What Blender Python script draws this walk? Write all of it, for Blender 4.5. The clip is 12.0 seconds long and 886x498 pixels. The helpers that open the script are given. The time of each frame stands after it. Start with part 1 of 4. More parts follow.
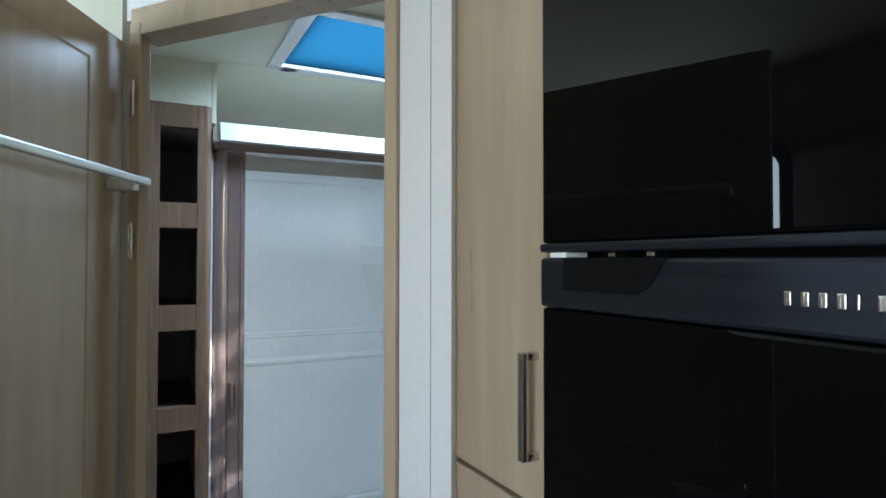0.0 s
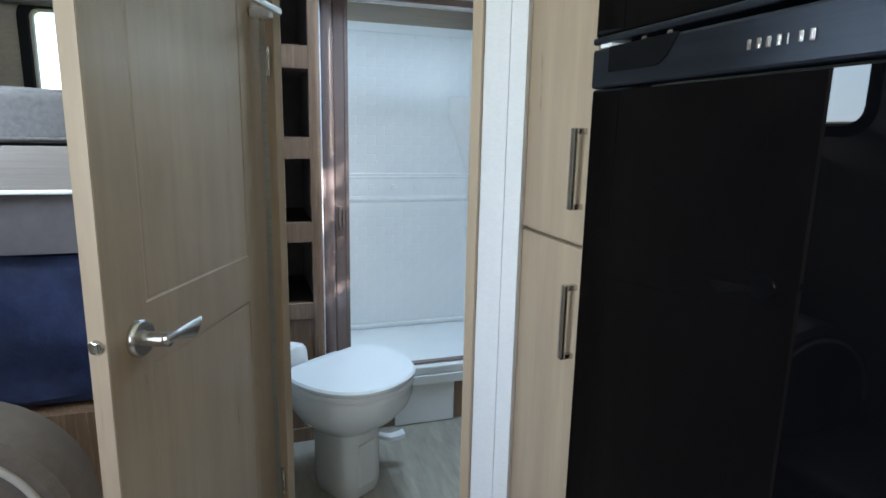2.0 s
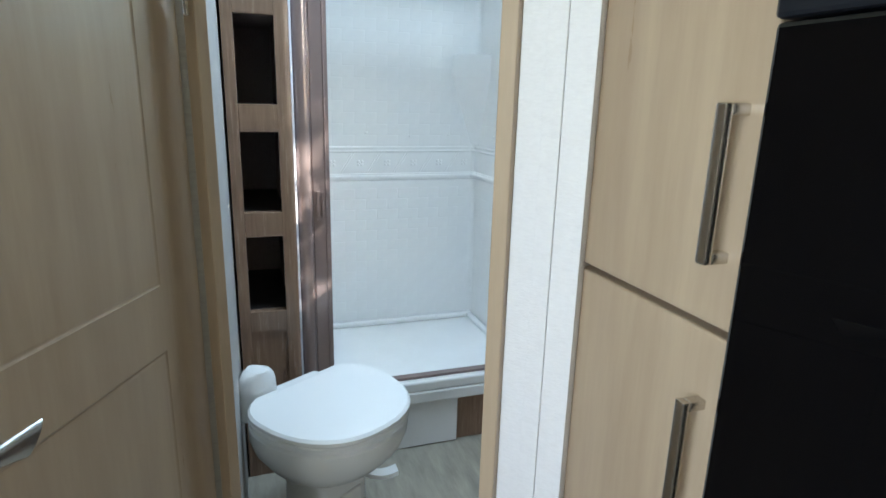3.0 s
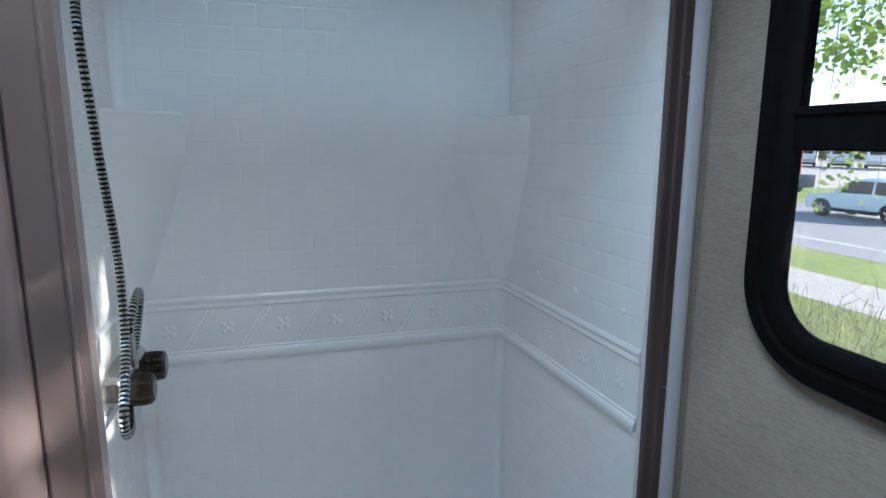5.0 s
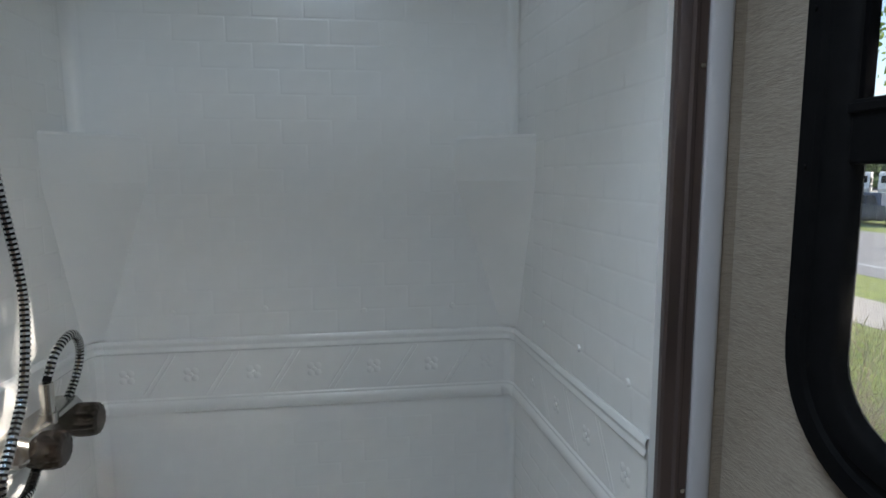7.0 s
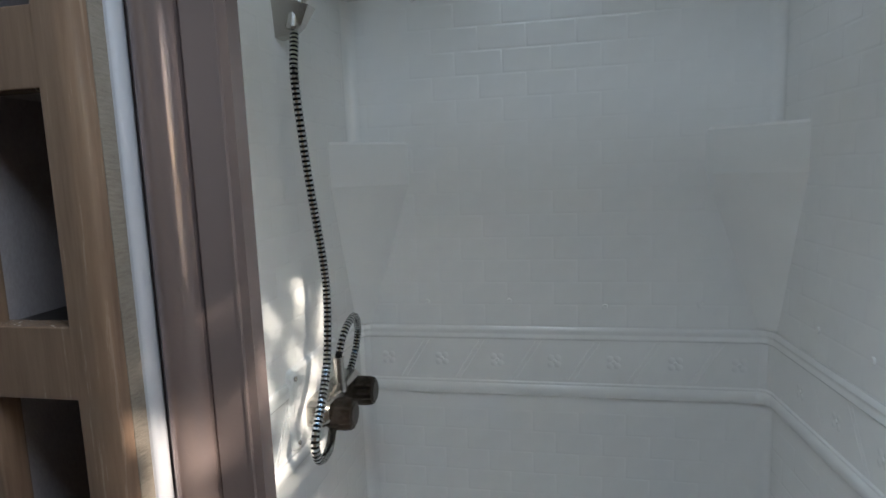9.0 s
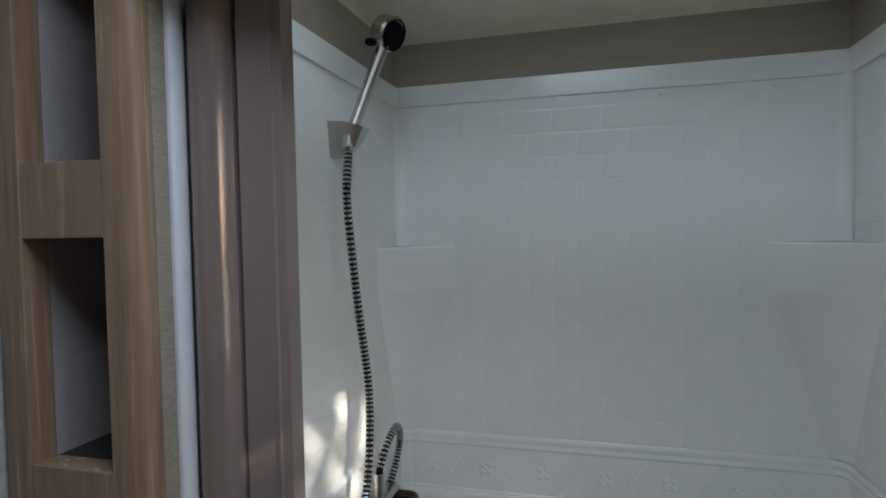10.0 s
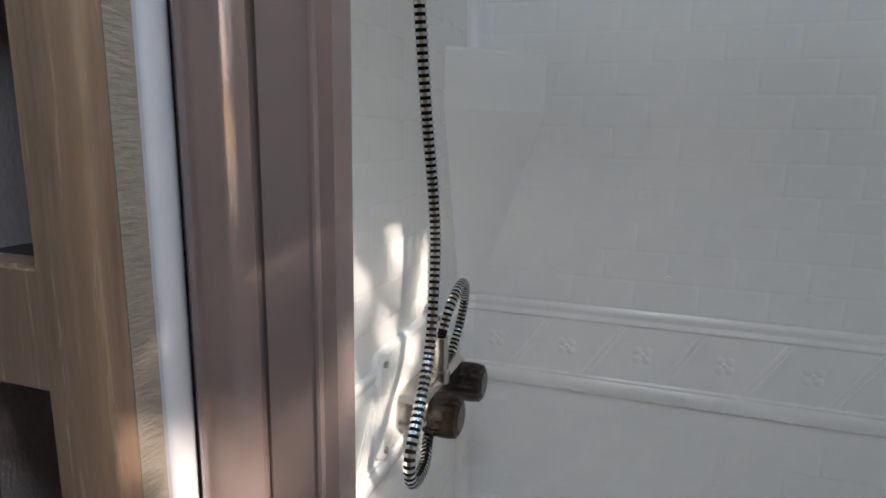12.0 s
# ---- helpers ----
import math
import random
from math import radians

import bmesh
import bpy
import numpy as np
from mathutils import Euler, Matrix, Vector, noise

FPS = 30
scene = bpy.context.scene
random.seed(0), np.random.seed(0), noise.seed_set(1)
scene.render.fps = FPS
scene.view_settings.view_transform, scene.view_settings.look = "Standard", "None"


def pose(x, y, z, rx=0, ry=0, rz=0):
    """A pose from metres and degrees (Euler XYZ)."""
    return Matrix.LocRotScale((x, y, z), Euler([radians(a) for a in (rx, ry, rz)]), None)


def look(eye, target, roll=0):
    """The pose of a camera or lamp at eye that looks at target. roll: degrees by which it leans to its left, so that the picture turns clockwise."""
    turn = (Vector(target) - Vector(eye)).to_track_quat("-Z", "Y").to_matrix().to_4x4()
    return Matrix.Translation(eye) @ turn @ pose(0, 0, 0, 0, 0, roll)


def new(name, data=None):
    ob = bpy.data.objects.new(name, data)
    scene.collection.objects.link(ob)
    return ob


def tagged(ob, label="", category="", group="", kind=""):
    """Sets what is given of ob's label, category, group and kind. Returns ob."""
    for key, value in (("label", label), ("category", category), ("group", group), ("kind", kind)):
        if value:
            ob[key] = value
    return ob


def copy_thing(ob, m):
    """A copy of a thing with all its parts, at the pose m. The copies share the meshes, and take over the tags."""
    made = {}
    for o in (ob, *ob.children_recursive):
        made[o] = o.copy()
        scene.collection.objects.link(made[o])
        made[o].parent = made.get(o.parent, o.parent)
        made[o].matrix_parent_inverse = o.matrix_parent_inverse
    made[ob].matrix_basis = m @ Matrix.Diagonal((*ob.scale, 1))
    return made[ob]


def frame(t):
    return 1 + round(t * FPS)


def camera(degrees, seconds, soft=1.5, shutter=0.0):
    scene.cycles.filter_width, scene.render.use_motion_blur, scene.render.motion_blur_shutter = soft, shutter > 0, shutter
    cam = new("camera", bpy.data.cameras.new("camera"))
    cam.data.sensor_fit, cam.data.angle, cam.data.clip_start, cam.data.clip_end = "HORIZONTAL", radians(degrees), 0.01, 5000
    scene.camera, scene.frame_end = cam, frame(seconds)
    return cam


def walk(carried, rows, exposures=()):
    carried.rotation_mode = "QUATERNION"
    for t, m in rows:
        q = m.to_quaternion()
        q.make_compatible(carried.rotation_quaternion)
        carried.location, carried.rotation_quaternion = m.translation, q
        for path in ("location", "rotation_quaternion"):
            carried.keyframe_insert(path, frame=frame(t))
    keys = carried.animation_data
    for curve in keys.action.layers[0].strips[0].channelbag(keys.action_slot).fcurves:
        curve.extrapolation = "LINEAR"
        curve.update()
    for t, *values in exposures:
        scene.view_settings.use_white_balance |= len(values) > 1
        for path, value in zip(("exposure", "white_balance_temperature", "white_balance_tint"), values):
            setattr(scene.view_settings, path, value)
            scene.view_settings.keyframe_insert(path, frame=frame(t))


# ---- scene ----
cam = camera(74.4, 12.0, soft=1.6)
PATH = [
    (0, 0.076, 0.190, 1.431, 91.174, -0.056, -27.026),
    (0.5, 0.082, 0.064, 1.391, 87.588, -0.235, -21.948),
    (1, -0.003, -0.040, 1.351, 84.587, -0.902, -19.885),
    (1.5, -0.033, -0.070, 1.328, 80.759, -1.051, -18.929),
    (2, -0.015, -0.050, 1.308, 78.809, -1.170, -18.570),
    (2.5, 0.070, 0.149, 1.301, 76.777, -1.531, -18.384),
    (2.7, 0.086, 0.251, 1.309, 75.881, -1.466, -18.918),
    (4.3, 0.405, 1.198, 1.351, 74.572, -0.578, -15.427),
    (4.5, 0.435, 1.357, 1.395, 76.202, -0.486, -15.563),
    (5, 0.621, 1.643, 1.443, 79.658, -0.197, -15.865),
    (5.5, 0.832, 1.819, 1.436, 81.112, 0.790, -15.862),
    (6, 0.877, 1.848, 1.403, 81.980, 0.693, -14.394),
    (6.5, 0.876, 1.825, 1.451, 81.658, 0.792, -10.750),
    (7, 0.857, 1.803, 1.426, 82.800, 0.250, -7.750),
    (7.5, 0.838, 1.795, 1.402, 83.550, 1.000, -1.950),
    (9.3, 0.742, 1.775, 1.464, 82.311, 1.606, 12.609),
    (9.5, 0.735, 1.780, 1.506, 82.819, 1.142, 13.514),
    (10, 0.747, 1.802, 1.544, 87.878, 1.115, 15.368),
    (10.5, 0.732, 1.829, 1.456, 89.432, 0.783, 17.018),
    (11, 0.720, 1.850, 1.381, 86.385, -0.161, 18.195),
    (11.5, 0.654, 1.920, 1.361, 82.782, -0.894, 18.039),
    (12, 0.593, 2.045, 1.372, 79.108, -1.029, 18.579),
]
walk(cam, [(t, pose(x, y, z, rx, ry, rz)) for t, x, y, z, rx, ry, rz in PATH],
     [(0.0, 1.71, 5750, 8), (0.5, 2.01, 5638, 8), (1.0, 2.07, 5625, 8), (1.5, 2.09, 5612, 8), (2.0, 2.13, 5700, 8), (2.5, 2.33, 6000, 8), (2.7, 2.33, 6000, 8), (4.3, 1.56, 5900, 10), (5.0, 1.29, 5800, 12), (6.0, 0.97, 6600, 14), (7.5, 0.92, 6500, 14), (9.3, 0.93, 6600, 14), (11.0, 0.93, 6500, 14), (12.0, 1.12, 6800, 18)])

# ---- light: daylight through the windows and the skylight ----
SUN = Vector((1.0, -0.565, 0.594)).normalized()          # towards the sun
world = bpy.data.worlds.new("world")
scene.world = world
world.use_nodes = True
wn = world.node_tree
sky = wn.nodes.new("ShaderNodeTexSky")
sky.sky_type, sky.sun_disc = 'NISHITA', False
sky.dust_density = 0.6
sky.sun_elevation, sky.sun_rotation = math.asin(SUN.z), math.atan2(SUN.x, SUN.y)
wn.links.new(sky.outputs[0], wn.nodes["Background"].inputs[0])
wn.nodes["Background"].inputs[1].default_value = 0.15


def lamp(name, kind, m, energy, color):
    la = bpy.data.lights.new(name, kind)
    la.energy, la.color = energy, color
    ob = new(name, la)
    ob.matrix_world = m
    return la


la = lamp("sun", 'SUN', look(SUN * 30, (0, 0, 0)), 5.0, (1.0, 0.93, 0.80))
la.angle = radians(0.53)
# skylight above the bathroom, windows of the living room: the sky's light in their openings
la = lamp("skylight_light", 'AREA', pose(0.70, 1.995, 2.165), 4.9, (0.66, 0.84, 1.0))
la.shape, la.size, la.size_y = 'RECTANGLE', 0.41, 0.46
la = lamp("side_window_light", 'AREA', pose(-1.13, -0.30, 1.375, 0, -90, 0), 7.6, (0.92, 0.97, 1.0))
la.shape, la.size, la.size_y = 'RECTANGLE', 0.80, 1.25
la = lamp("dinette_window_light", 'AREA', pose(-1.13, 1.87, 1.5975, 0, -90, 0), 6.8, (0.82, 0.93, 1.0))
la.shape, la.size, la.size_y = 'RECTANGLE', 0.43, 0.75

# ---- materials ----
def mat(name, col, rough=0.5, metal=0.0, spec=0.5):
    m = bpy.data.materials.new(name)
    m.use_nodes = True
    b = m.node_tree.nodes["Principled BSDF"]
    b.inputs["Base Color"].default_value = (*col, 1)
    b.inputs["Roughness"].default_value = rough
    b.inputs["Metallic"].default_value = metal
    b.inputs["Specular IOR Level"].default_value = spec
    return m


def textured(name, c1, c2, scale=(1, 1, 1), rough=(0.4, 0.5), bump=0.1, detail=6.0, noise_scale=10.0, metal=0.0, c3=None, big=2.0, dist=0.02):
    """Two colours mixed by stretched noise, a broad stain layer, roughness variation and fine relief."""
    m = mat(name, c1, rough[0], metal)
    nt = m.node_tree
    b = nt.nodes["Principled BSDF"]
    tc = nt.nodes.new("ShaderNodeTexCoord")
    mp = nt.nodes.new("ShaderNodeMapping")
    mp.inputs["Scale"].default_value = scale
    nt.links.new(tc.outputs["Object"], mp.inputs[0])
    n1 = nt.nodes.new("ShaderNodeTexNoise")
    n1.inputs["Scale"].default_value, n1.inputs["Detail"].default_value = noise_scale, detail
    n1.inputs["Roughness"].default_value = 0.65
    nt.links.new(mp.outputs[0], n1.inputs["Vector"])
    n2 = nt.nodes.new("ShaderNodeTexNoise")
    n2.inputs["Scale"].default_value, n2.inputs["Detail"].default_value = big, 3
    nt.links.new(mp.outputs[0], n2.inputs["Vector"])
    r1 = nt.nodes.new("ShaderNodeValToRGB")
    r1.color_ramp.elements[0].position, r1.color_ramp.elements[1].position = 0.3, 0.7
    r1.color_ramp.elements[0].color, r1.color_ramp.elements[1].color = (*c1, 1), (*c2, 1)
    nt.links.new(n1.outputs["Fac"], r1.inputs[0])
    mx = nt.nodes.new("ShaderNodeMix")
    mx.data_type = 'RGBA'
    r2 = nt.nodes.new("ShaderNodeMapRange")
    r2.inputs[1].default_value, r2.inputs[2].default_value, r2.inputs[4].default_value = 0.4, 0.75, 0.55
    nt.links.new(n2.outputs["Fac"], r2.inputs[0])
    nt.links.new(r2.outputs[0], mx.inputs[0])
    nt.links.new(r1.outputs[0], mx.inputs[6])
    mx.inputs[7].default_value = (*(c3 or c2), 1)
    nt.links.new(mx.outputs[2], b.inputs["Base Color"])
    r3 = nt.nodes.new("ShaderNodeMapRange")
    r3.inputs[3].default_value, r3.inputs[4].default_value = rough
    nt.links.new(n1.outputs["Fac"], r3.inputs[0])
    nt.links.new(r3.outputs[0], b.inputs["Roughness"])
    if bump:
        bp = nt.nodes.new("ShaderNodeBump")
        bp.inputs["Strength"].default_value, bp.inputs["Distance"].default_value = bump, dist
        nt.links.new(n1.outputs["Fac"], bp.inputs["Height"])
        nt.links.new(bp.outputs[0], b.inputs["Normal"])
    return m


WOOD = textured("light_wood", (0.36, 0.268, 0.186), (0.47, 0.370, 0.262), (6, 6, 0.6), (0.24, 0.34), 0.06, 6, 3.0, c3=(0.37, 0.28, 0.198), big=0.8, dist=0.004)
WOOD_D = textured("column_wood", (0.165, 0.100, 0.066), (0.285, 0.184, 0.122), (30, 30, 1.6), (0.20, 0.32), 0.16, 7, 3.5, c3=(0.215, 0.134, 0.089), big=0.9, dist=0.004)
WALLPAPER = textured("wallpaper", (0.205, 0.165, 0.128), (0.30, 0.25, 0.20), (14, 14, 70), (0.6, 0.75), 0.6, 4, 5.0, big=1.0, dist=0.003)
CEIL = textured("ceiling_vinyl", (0.73, 0.71, 0.56), (0.79, 0.77, 0.62), (1, 1, 1), (0.6, 0.7), 0.1, 4, 60.0)
ABS = textured("shower_plastic", (0.78, 0.78, 0.77), (0.82, 0.82, 0.81), (1, 1, 1), (0.13, 0.20), 0.04, 3, 9.0, big=1.5, dist=0.01)
WHITE = textured("white_plastic", (0.80, 0.80, 0.79), (0.82, 0.82, 0.81), (1, 1, 1), (0.20, 0.26), 0.0, 3, 6.0)
BROWN = textured("brown_aluminium", (0.29, 0.218, 0.205), (0.32, 0.242, 0.226), (2, 2, 0.3), (0.16, 0.21), 0.0, 3, 3.0, metal=0.55)
# darker copy of the brown aluminium: the side channel's shade is in the colour
BROWN_SHADED = textured("brown_aluminium_shaded", (0.105, 0.076, 0.070), (0.125, 0.092, 0.085), (2, 2, 0.3), (0.18, 0.24), 0.0, 3, 3.0, metal=0.5)
BLACK = textured("black_glass", (0.0015, 0.0015, 0.002), (0.0022, 0.0022, 0.0028), (1, 1, 1), (0.010, 0.016), 0.0, 3, 4.0)
STEEL_D = textured("black_steel", (0.017, 0.020, 0.029), (0.024, 0.028, 0.038), (40, 0.7, 40), (0.3, 0.4), 0.02, 3, 4.0, metal=0.6)
NICKEL = textured("brushed_nickel", (0.53, 0.50, 0.46), (0.58, 0.55, 0.51), (9, 9, 9), (0.22, 0.28), 0.0, 3, 6.0, metal=1.0)
RUBBER = textured("black_frame", (0.004, 0.004, 0.0045), (0.007, 0.007, 0.0075), (1, 1, 1), (0.58, 0.70), 0.04, 4, 40.0)
FLOOR = textured("vinyl_plank", (0.22, 0.20, 0.16), (0.42, 0.38, 0.31), (9, 1.6, 1), (0.3, 0.45), 0.06, 7, 3.0, c3=(0.32, 0.29, 0.24), big=2.0, dist=0.004)
MARBLE = textured("marble_laminate", (0.13, 0.14, 0.145), (0.56, 0.57, 0.565), (5, 2.4, 3), (0.2, 0.3), 0.0, 10, 2.2, c3=(0.50, 0.51, 0.51), big=1.6)
NAVY = textured("navy_fabric", (0.009, 0.015, 0.055), (0.028, 0.044, 0.13), (1, 1, 1), (0.6, 0.8), 0.4, 6, 14.0, big=5.0)
GREYFAB = textured("grey_fabric", (0.075, 0.068, 0.068), (0.125, 0.114, 0.112), (1, 1, 1), (0.85, 0.95), 0.5, 6, 60.0, big=5.0, dist=0.004)
TAN = textured("tan_leatherette", (0.085, 0.068, 0.056), (0.13, 0.105, 0.088), (1, 1, 1), (0.4, 0.55), 0.3, 6, 40.0, big=4.0, dist=0.004)

RUBBER.node_tree.nodes["Principled BSDF"].inputs["Specular IOR Level"].default_value = 0.05
BLACK.node_tree.nodes["Principled BSDF"].inputs["Specular IOR Level"].default_value = 0.16

# ---- helpers of this scene ----
def box(bm, x0, y0, z0, x1, y1, z1, bevel=0.0, seg=2, m=None):
    r = bmesh.ops.create_cube(bm, size=1.0)
    vs = r["verts"]
    for v in vs:
        v.co = Vector(((x0 + x1) / 2 + v.co.x * abs(x1 - x0), (y0 + y1) / 2 + v.co.y * abs(y1 - y0), (z0 + z1) / 2 + v.co.z * abs(z1 - z0)))
    if bevel:
        es = list({e for v in vs for e in v.link_edges})
        out = bmesh.ops.bevel(bm, geom=es, offset=bevel, segments=seg, profile=0.5, affect='EDGES')
        vs = list({v for f in out["faces"] for v in f.verts} | {v for v in vs if v.is_valid})
    if m is not None:
        bmesh.ops.transform(bm, matrix=m, verts=vs)
    return vs


def mesh_of(name, bm, material, smooth=True):
    bmesh.ops.recalc_face_normals(bm, faces=bm.faces)
    for e in bm.edges:
        if len(e.link_faces) == 2:
            a, b = (f.calc_area() for f in e.link_faces)
            ang = e.calc_face_angle(0)
            e.smooth = ang < radians(35) and not (ang > radians(4) and max(a, b) > 6 * max(min(a, b), 1e-12))
    for f in bm.faces:
        f.smooth = smooth
    me = bpy.data.meshes.new(name)
    bm.to_mesh(me)
    bm.free()
    me.materials.append(material)
    return me


def part(name, bm, material, parent=None, label=""):
    ob = new(name, mesh_of(name, bm, material))
    if parent is not None:
        ob.parent = parent
    if label:
        ob["label"] = label
    return ob


def boxpart(name, dims, material, parent=None, label="", bevel=0.002, m=None):
    bm = bmesh.new()
    box(bm, *dims, bevel=bevel, m=m)
    return part(name, bm, material, parent, label)


def structure(ob, label, category="wall"):
    return tagged(ob, label, category, kind="structure")


def thing(name, label, category, loc=(0, 0, 0), group=""):
    ob = new(name)
    ob.location = loc
    return tagged(ob, label, category, group)


def extrude_poly(bm, pts, z0, z1):
    """A prism over a plan polygon."""
    lo = [bm.verts.new((x, y, z0)) for x, y in pts]
    hi = [bm.verts.new((x, y, z1)) for x, y in pts]
    n = len(pts)
    bm.faces.new(lo[::-1])
    bm.faces.new(hi)
    for i in range(n):
        bm.faces.new((lo[i], lo[(i + 1) % n], hi[(i + 1) % n], hi[i]))


def ring(bm, outer, inner):
    """Faces between two loops of verts with the same count."""
    n = len(outer)
    for i in range(n):
        bm.faces.new((outer[i], outer[(i + 1) % n], inner[(i + 1) % n], inner[i]))


def loft(bm, loops, close_ends=True):
    vs = [[bm.verts.new(p) for p in l] for l in loops]
    n = len(vs[0])
    for a, b in zip(vs, vs[1:]):
        for i in range(n):
            bm.faces.new((a[i], a[(i + 1) % n], b[(i + 1) % n], b[i]))
    if close_ends:
        bm.faces.new(vs[0][::-1])
        bm.faces.new(vs[-1])
    return vs


def tube(name, pts, r, material, parent=None, label="", res=8, cyclic=False):
    """A round bar along a smooth line."""
    cu = bpy.data.curves.new(name, 'CURVE')
    cu.dimensions, cu.bevel_depth, cu.bevel_resolution, cu.resolution_u = '3D', r, 3, res
    cu.use_fill_caps = True
    sp = cu.splines.new('BEZIER')
    sp.bezier_points.add(len(pts) - 1)
    for p, q in zip(sp.bezier_points, pts):
        p.co = q
        p.handle_left_type = p.handle_right_type = 'AUTO'
    sp.use_cyclic_u = cyclic
    tmp = bpy.data.objects.new(name, cu)
    me = bpy.data.meshes.new_from_object(tmp)
    bpy.data.objects.remove(tmp)
    bpy.data.curves.remove(cu)
    me.name = name
    me.materials.clear()
    me.materials.append(material)
    me.shade_smooth()
    ob = new(name, me)
    if parent is not None:
        ob.parent = parent
    if label:
        ob["label"] = label
    return ob


def rounded_loop(y0, z0, y1, z1, r, n=8):
    """Points of a rounded rectangle in the y-z plane."""
    out = []
    for cy, cz, a0 in ((y1 - r, z1 - r, 0), (y0 + r, z1 - r, 90), (y0 + r, z0 + r, 180), (y1 - r, z0 + r, 270)):
        for k in range(n + 1):
            a = radians(a0 + 90 * k / n)
            out.append((cy + r * math.cos(a), cz + r * math.sin(a)))
    return out

# ---- large structure ----
XW, YR, XL, YF, ZC = 1.305, 3.075, -1.10, -1.60, 2.115  # right wall, rear wall, left wall, front wall, ceiling
YC, YB = 2.308, 3.031                                   # column front, shower back
HX, HY, JX, JY = 0.074, 1.480, 0.418, 1.058             # hinge jamb and latch jamb of the bathroom door
ob = boxpart("floor", (XL - .1, YF - .1, -.06, XW + .1, YR + .1, 0), FLOOR, bevel=0)
structure(ob, "grey-brown wood-look vinyl plank floor", "floor")


def wall_with_hole(name, label, axis, at, thick, a0, a1, z0, z1, holes, material):
    """A wall across x or y with rounded window openings (a0, z0, a1, z1, r) cut through it."""
    bm = bmesh.new()
    if axis == 'x':
        box(bm, at, a0, z0, at + thick, a1, z1)
    else:
        box(bm, a0, at, z0, a1, at + thick, z1)
    ob = part(name, bm, material)
    for h in holes:
        cb = bmesh.new()
        lp = rounded_loop(h[0], h[1], h[2], h[3], h[4])
        lo, hi = (min(at, at + thick) - .05, max(at, at + thick) + .05)
        if axis == 'x':
            loft(cb, [[(lo, a, z) for a, z in lp], [(hi, a, z) for a, z in lp]])
        else:
            loft(cb, [[(a, lo, z) for a, z in lp], [(a, hi, z) for a, z in lp]])
        me = mesh_of("cut", cb, material)
        cut = bpy.data.objects.new("cut", me)
        scene.collection.objects.link(cut)
        md = ob.modifiers.new("opening", 'BOOLEAN')
        md.object, md.solver = cut, 'EXACT'
        dg = bpy.context.evaluated_depsgraph_get()
        res = bpy.data.meshes.new_from_object(ob.evaluated_get(dg))
        ob.modifiers.clear()
        old = ob.data
        ob.data = res
        bpy.data.meshes.remove(old)
        bpy.data.objects.remove(cut)
        bpy.data.meshes.remove(me)
    return structure(ob, label)


WIN = (1.73, 1.182, 2.285, 1.86, .075)      # bathroom window opening, y-z
wall_with_hole("wall_right", "beige textured wallpaper side wall with window", 'x', XW, .05, YF - .05, YR + .05, 0, ZC, [(WIN[0] - .057, WIN[1] - .057, WIN[2] + .057, WIN[3] + .057, .13)], WALLPAPER)
wall_with_hole("wall_left", "beige textured wallpaper side wall with window", 'x', XL, -.05, YF - .05, YR + .05, 0, ZC, [(-.95, 0.95, .35, 1.8, .06), (1.49, 1.375, 2.25, 1.82, .06)], WALLPAPER)
wall_with_hole("wall_rear", "beige textured wallpaper rear wall with bunk window", 'y', YR, .05, XL, XW, 0, ZC, [(-.87, 1.43, -.40, 1.80, .03)], WALLPAPER)
wall_with_hole("wall_front", "beige textured wallpaper front wall", 'y', YF, -.05, XL, XW, 0, ZC, [], WALLPAPER)
SKY = (0.49, 1.76, 0.91, 2.23)
bm = bmesh.new()
for d in ((XL, YF, ZC, SKY[0], YR, ZC + .05), (SKY[2], YF, ZC, XW, YR, ZC + .05), (SKY[0], YF, ZC, SKY[2], SKY[1], ZC + .05), (SKY[0], SKY[3], ZC, SKY[2], YR, ZC + .05)):
    box(bm, *d)
structure(part("ceiling", bm, CEIL), "cream vinyl ceiling with skylight opening", "ceiling")


# ---- bathroom walls ----
DW = pose(JX, JY, 0, 0, 0, math.degrees(math.atan2(HY - JY, HX - JX)))     # along the slanted door wall, from latch to hinge
DL = math.hypot(HX - JX, HY - JY)
TRIMW = textured("white_wallpaper", (0.67, 0.66, 0.67), (0.73, 0.72, 0.73), (18, 18, 60), (0.5, 0.65), 0.3, 4, 6.0, dist=0.003)
GREYTRIM = textured("grey_white_trim", (0.48, 0.475, 0.50), (0.53, 0.525, 0.55), (1, 1, 1), (0.35, 0.45), 0.0, 3, 6.0)
GREYWALL = textured("grey_wallpaper", (0.32, 0.31, 0.292), (0.39, 0.378, 0.355), (3, 3, 30), (0.55, 0.7), 0.2, 4, 6.0, dist=0.003)
structure(boxpart("wall_bath_left", (0.03, 1.525, 0, 0.074, YR, ZC), GREYWALL, bevel=0), "beige wallpaper partition between bathroom and bunks")
ob = boxpart("wall_door_side", (-0.115, -0.045, 0, -0.022, 0.0, ZC), TRIMW, bevel=0.002, m=DW)
structure(ob, "pale wallpapered end of the slanted bathroom wall")
ob = boxpart("wall_door_header", (-0.022, -0.045, 1.915, DL + .06, 0.0, ZC), TRIMW, bevel=0, m=DW)
structure(ob, "pale wall strip above the bathroom door")
bm = bmesh.new()
box(bm, -0.115, .001, 0, -0.0808, .0065, ZC, bevel=.001, m=DW)
box(bm, -0.0805, .001, 0, -0.057, .008, ZC, bevel=.0012, m=DW)
structure(part("trim_casing", bm, TRIMW), "flat white casing beside the bathroom door", "trim")
frame_ob = thing("door_frame", "light wood frame of the bathroom doorway", "door frame")
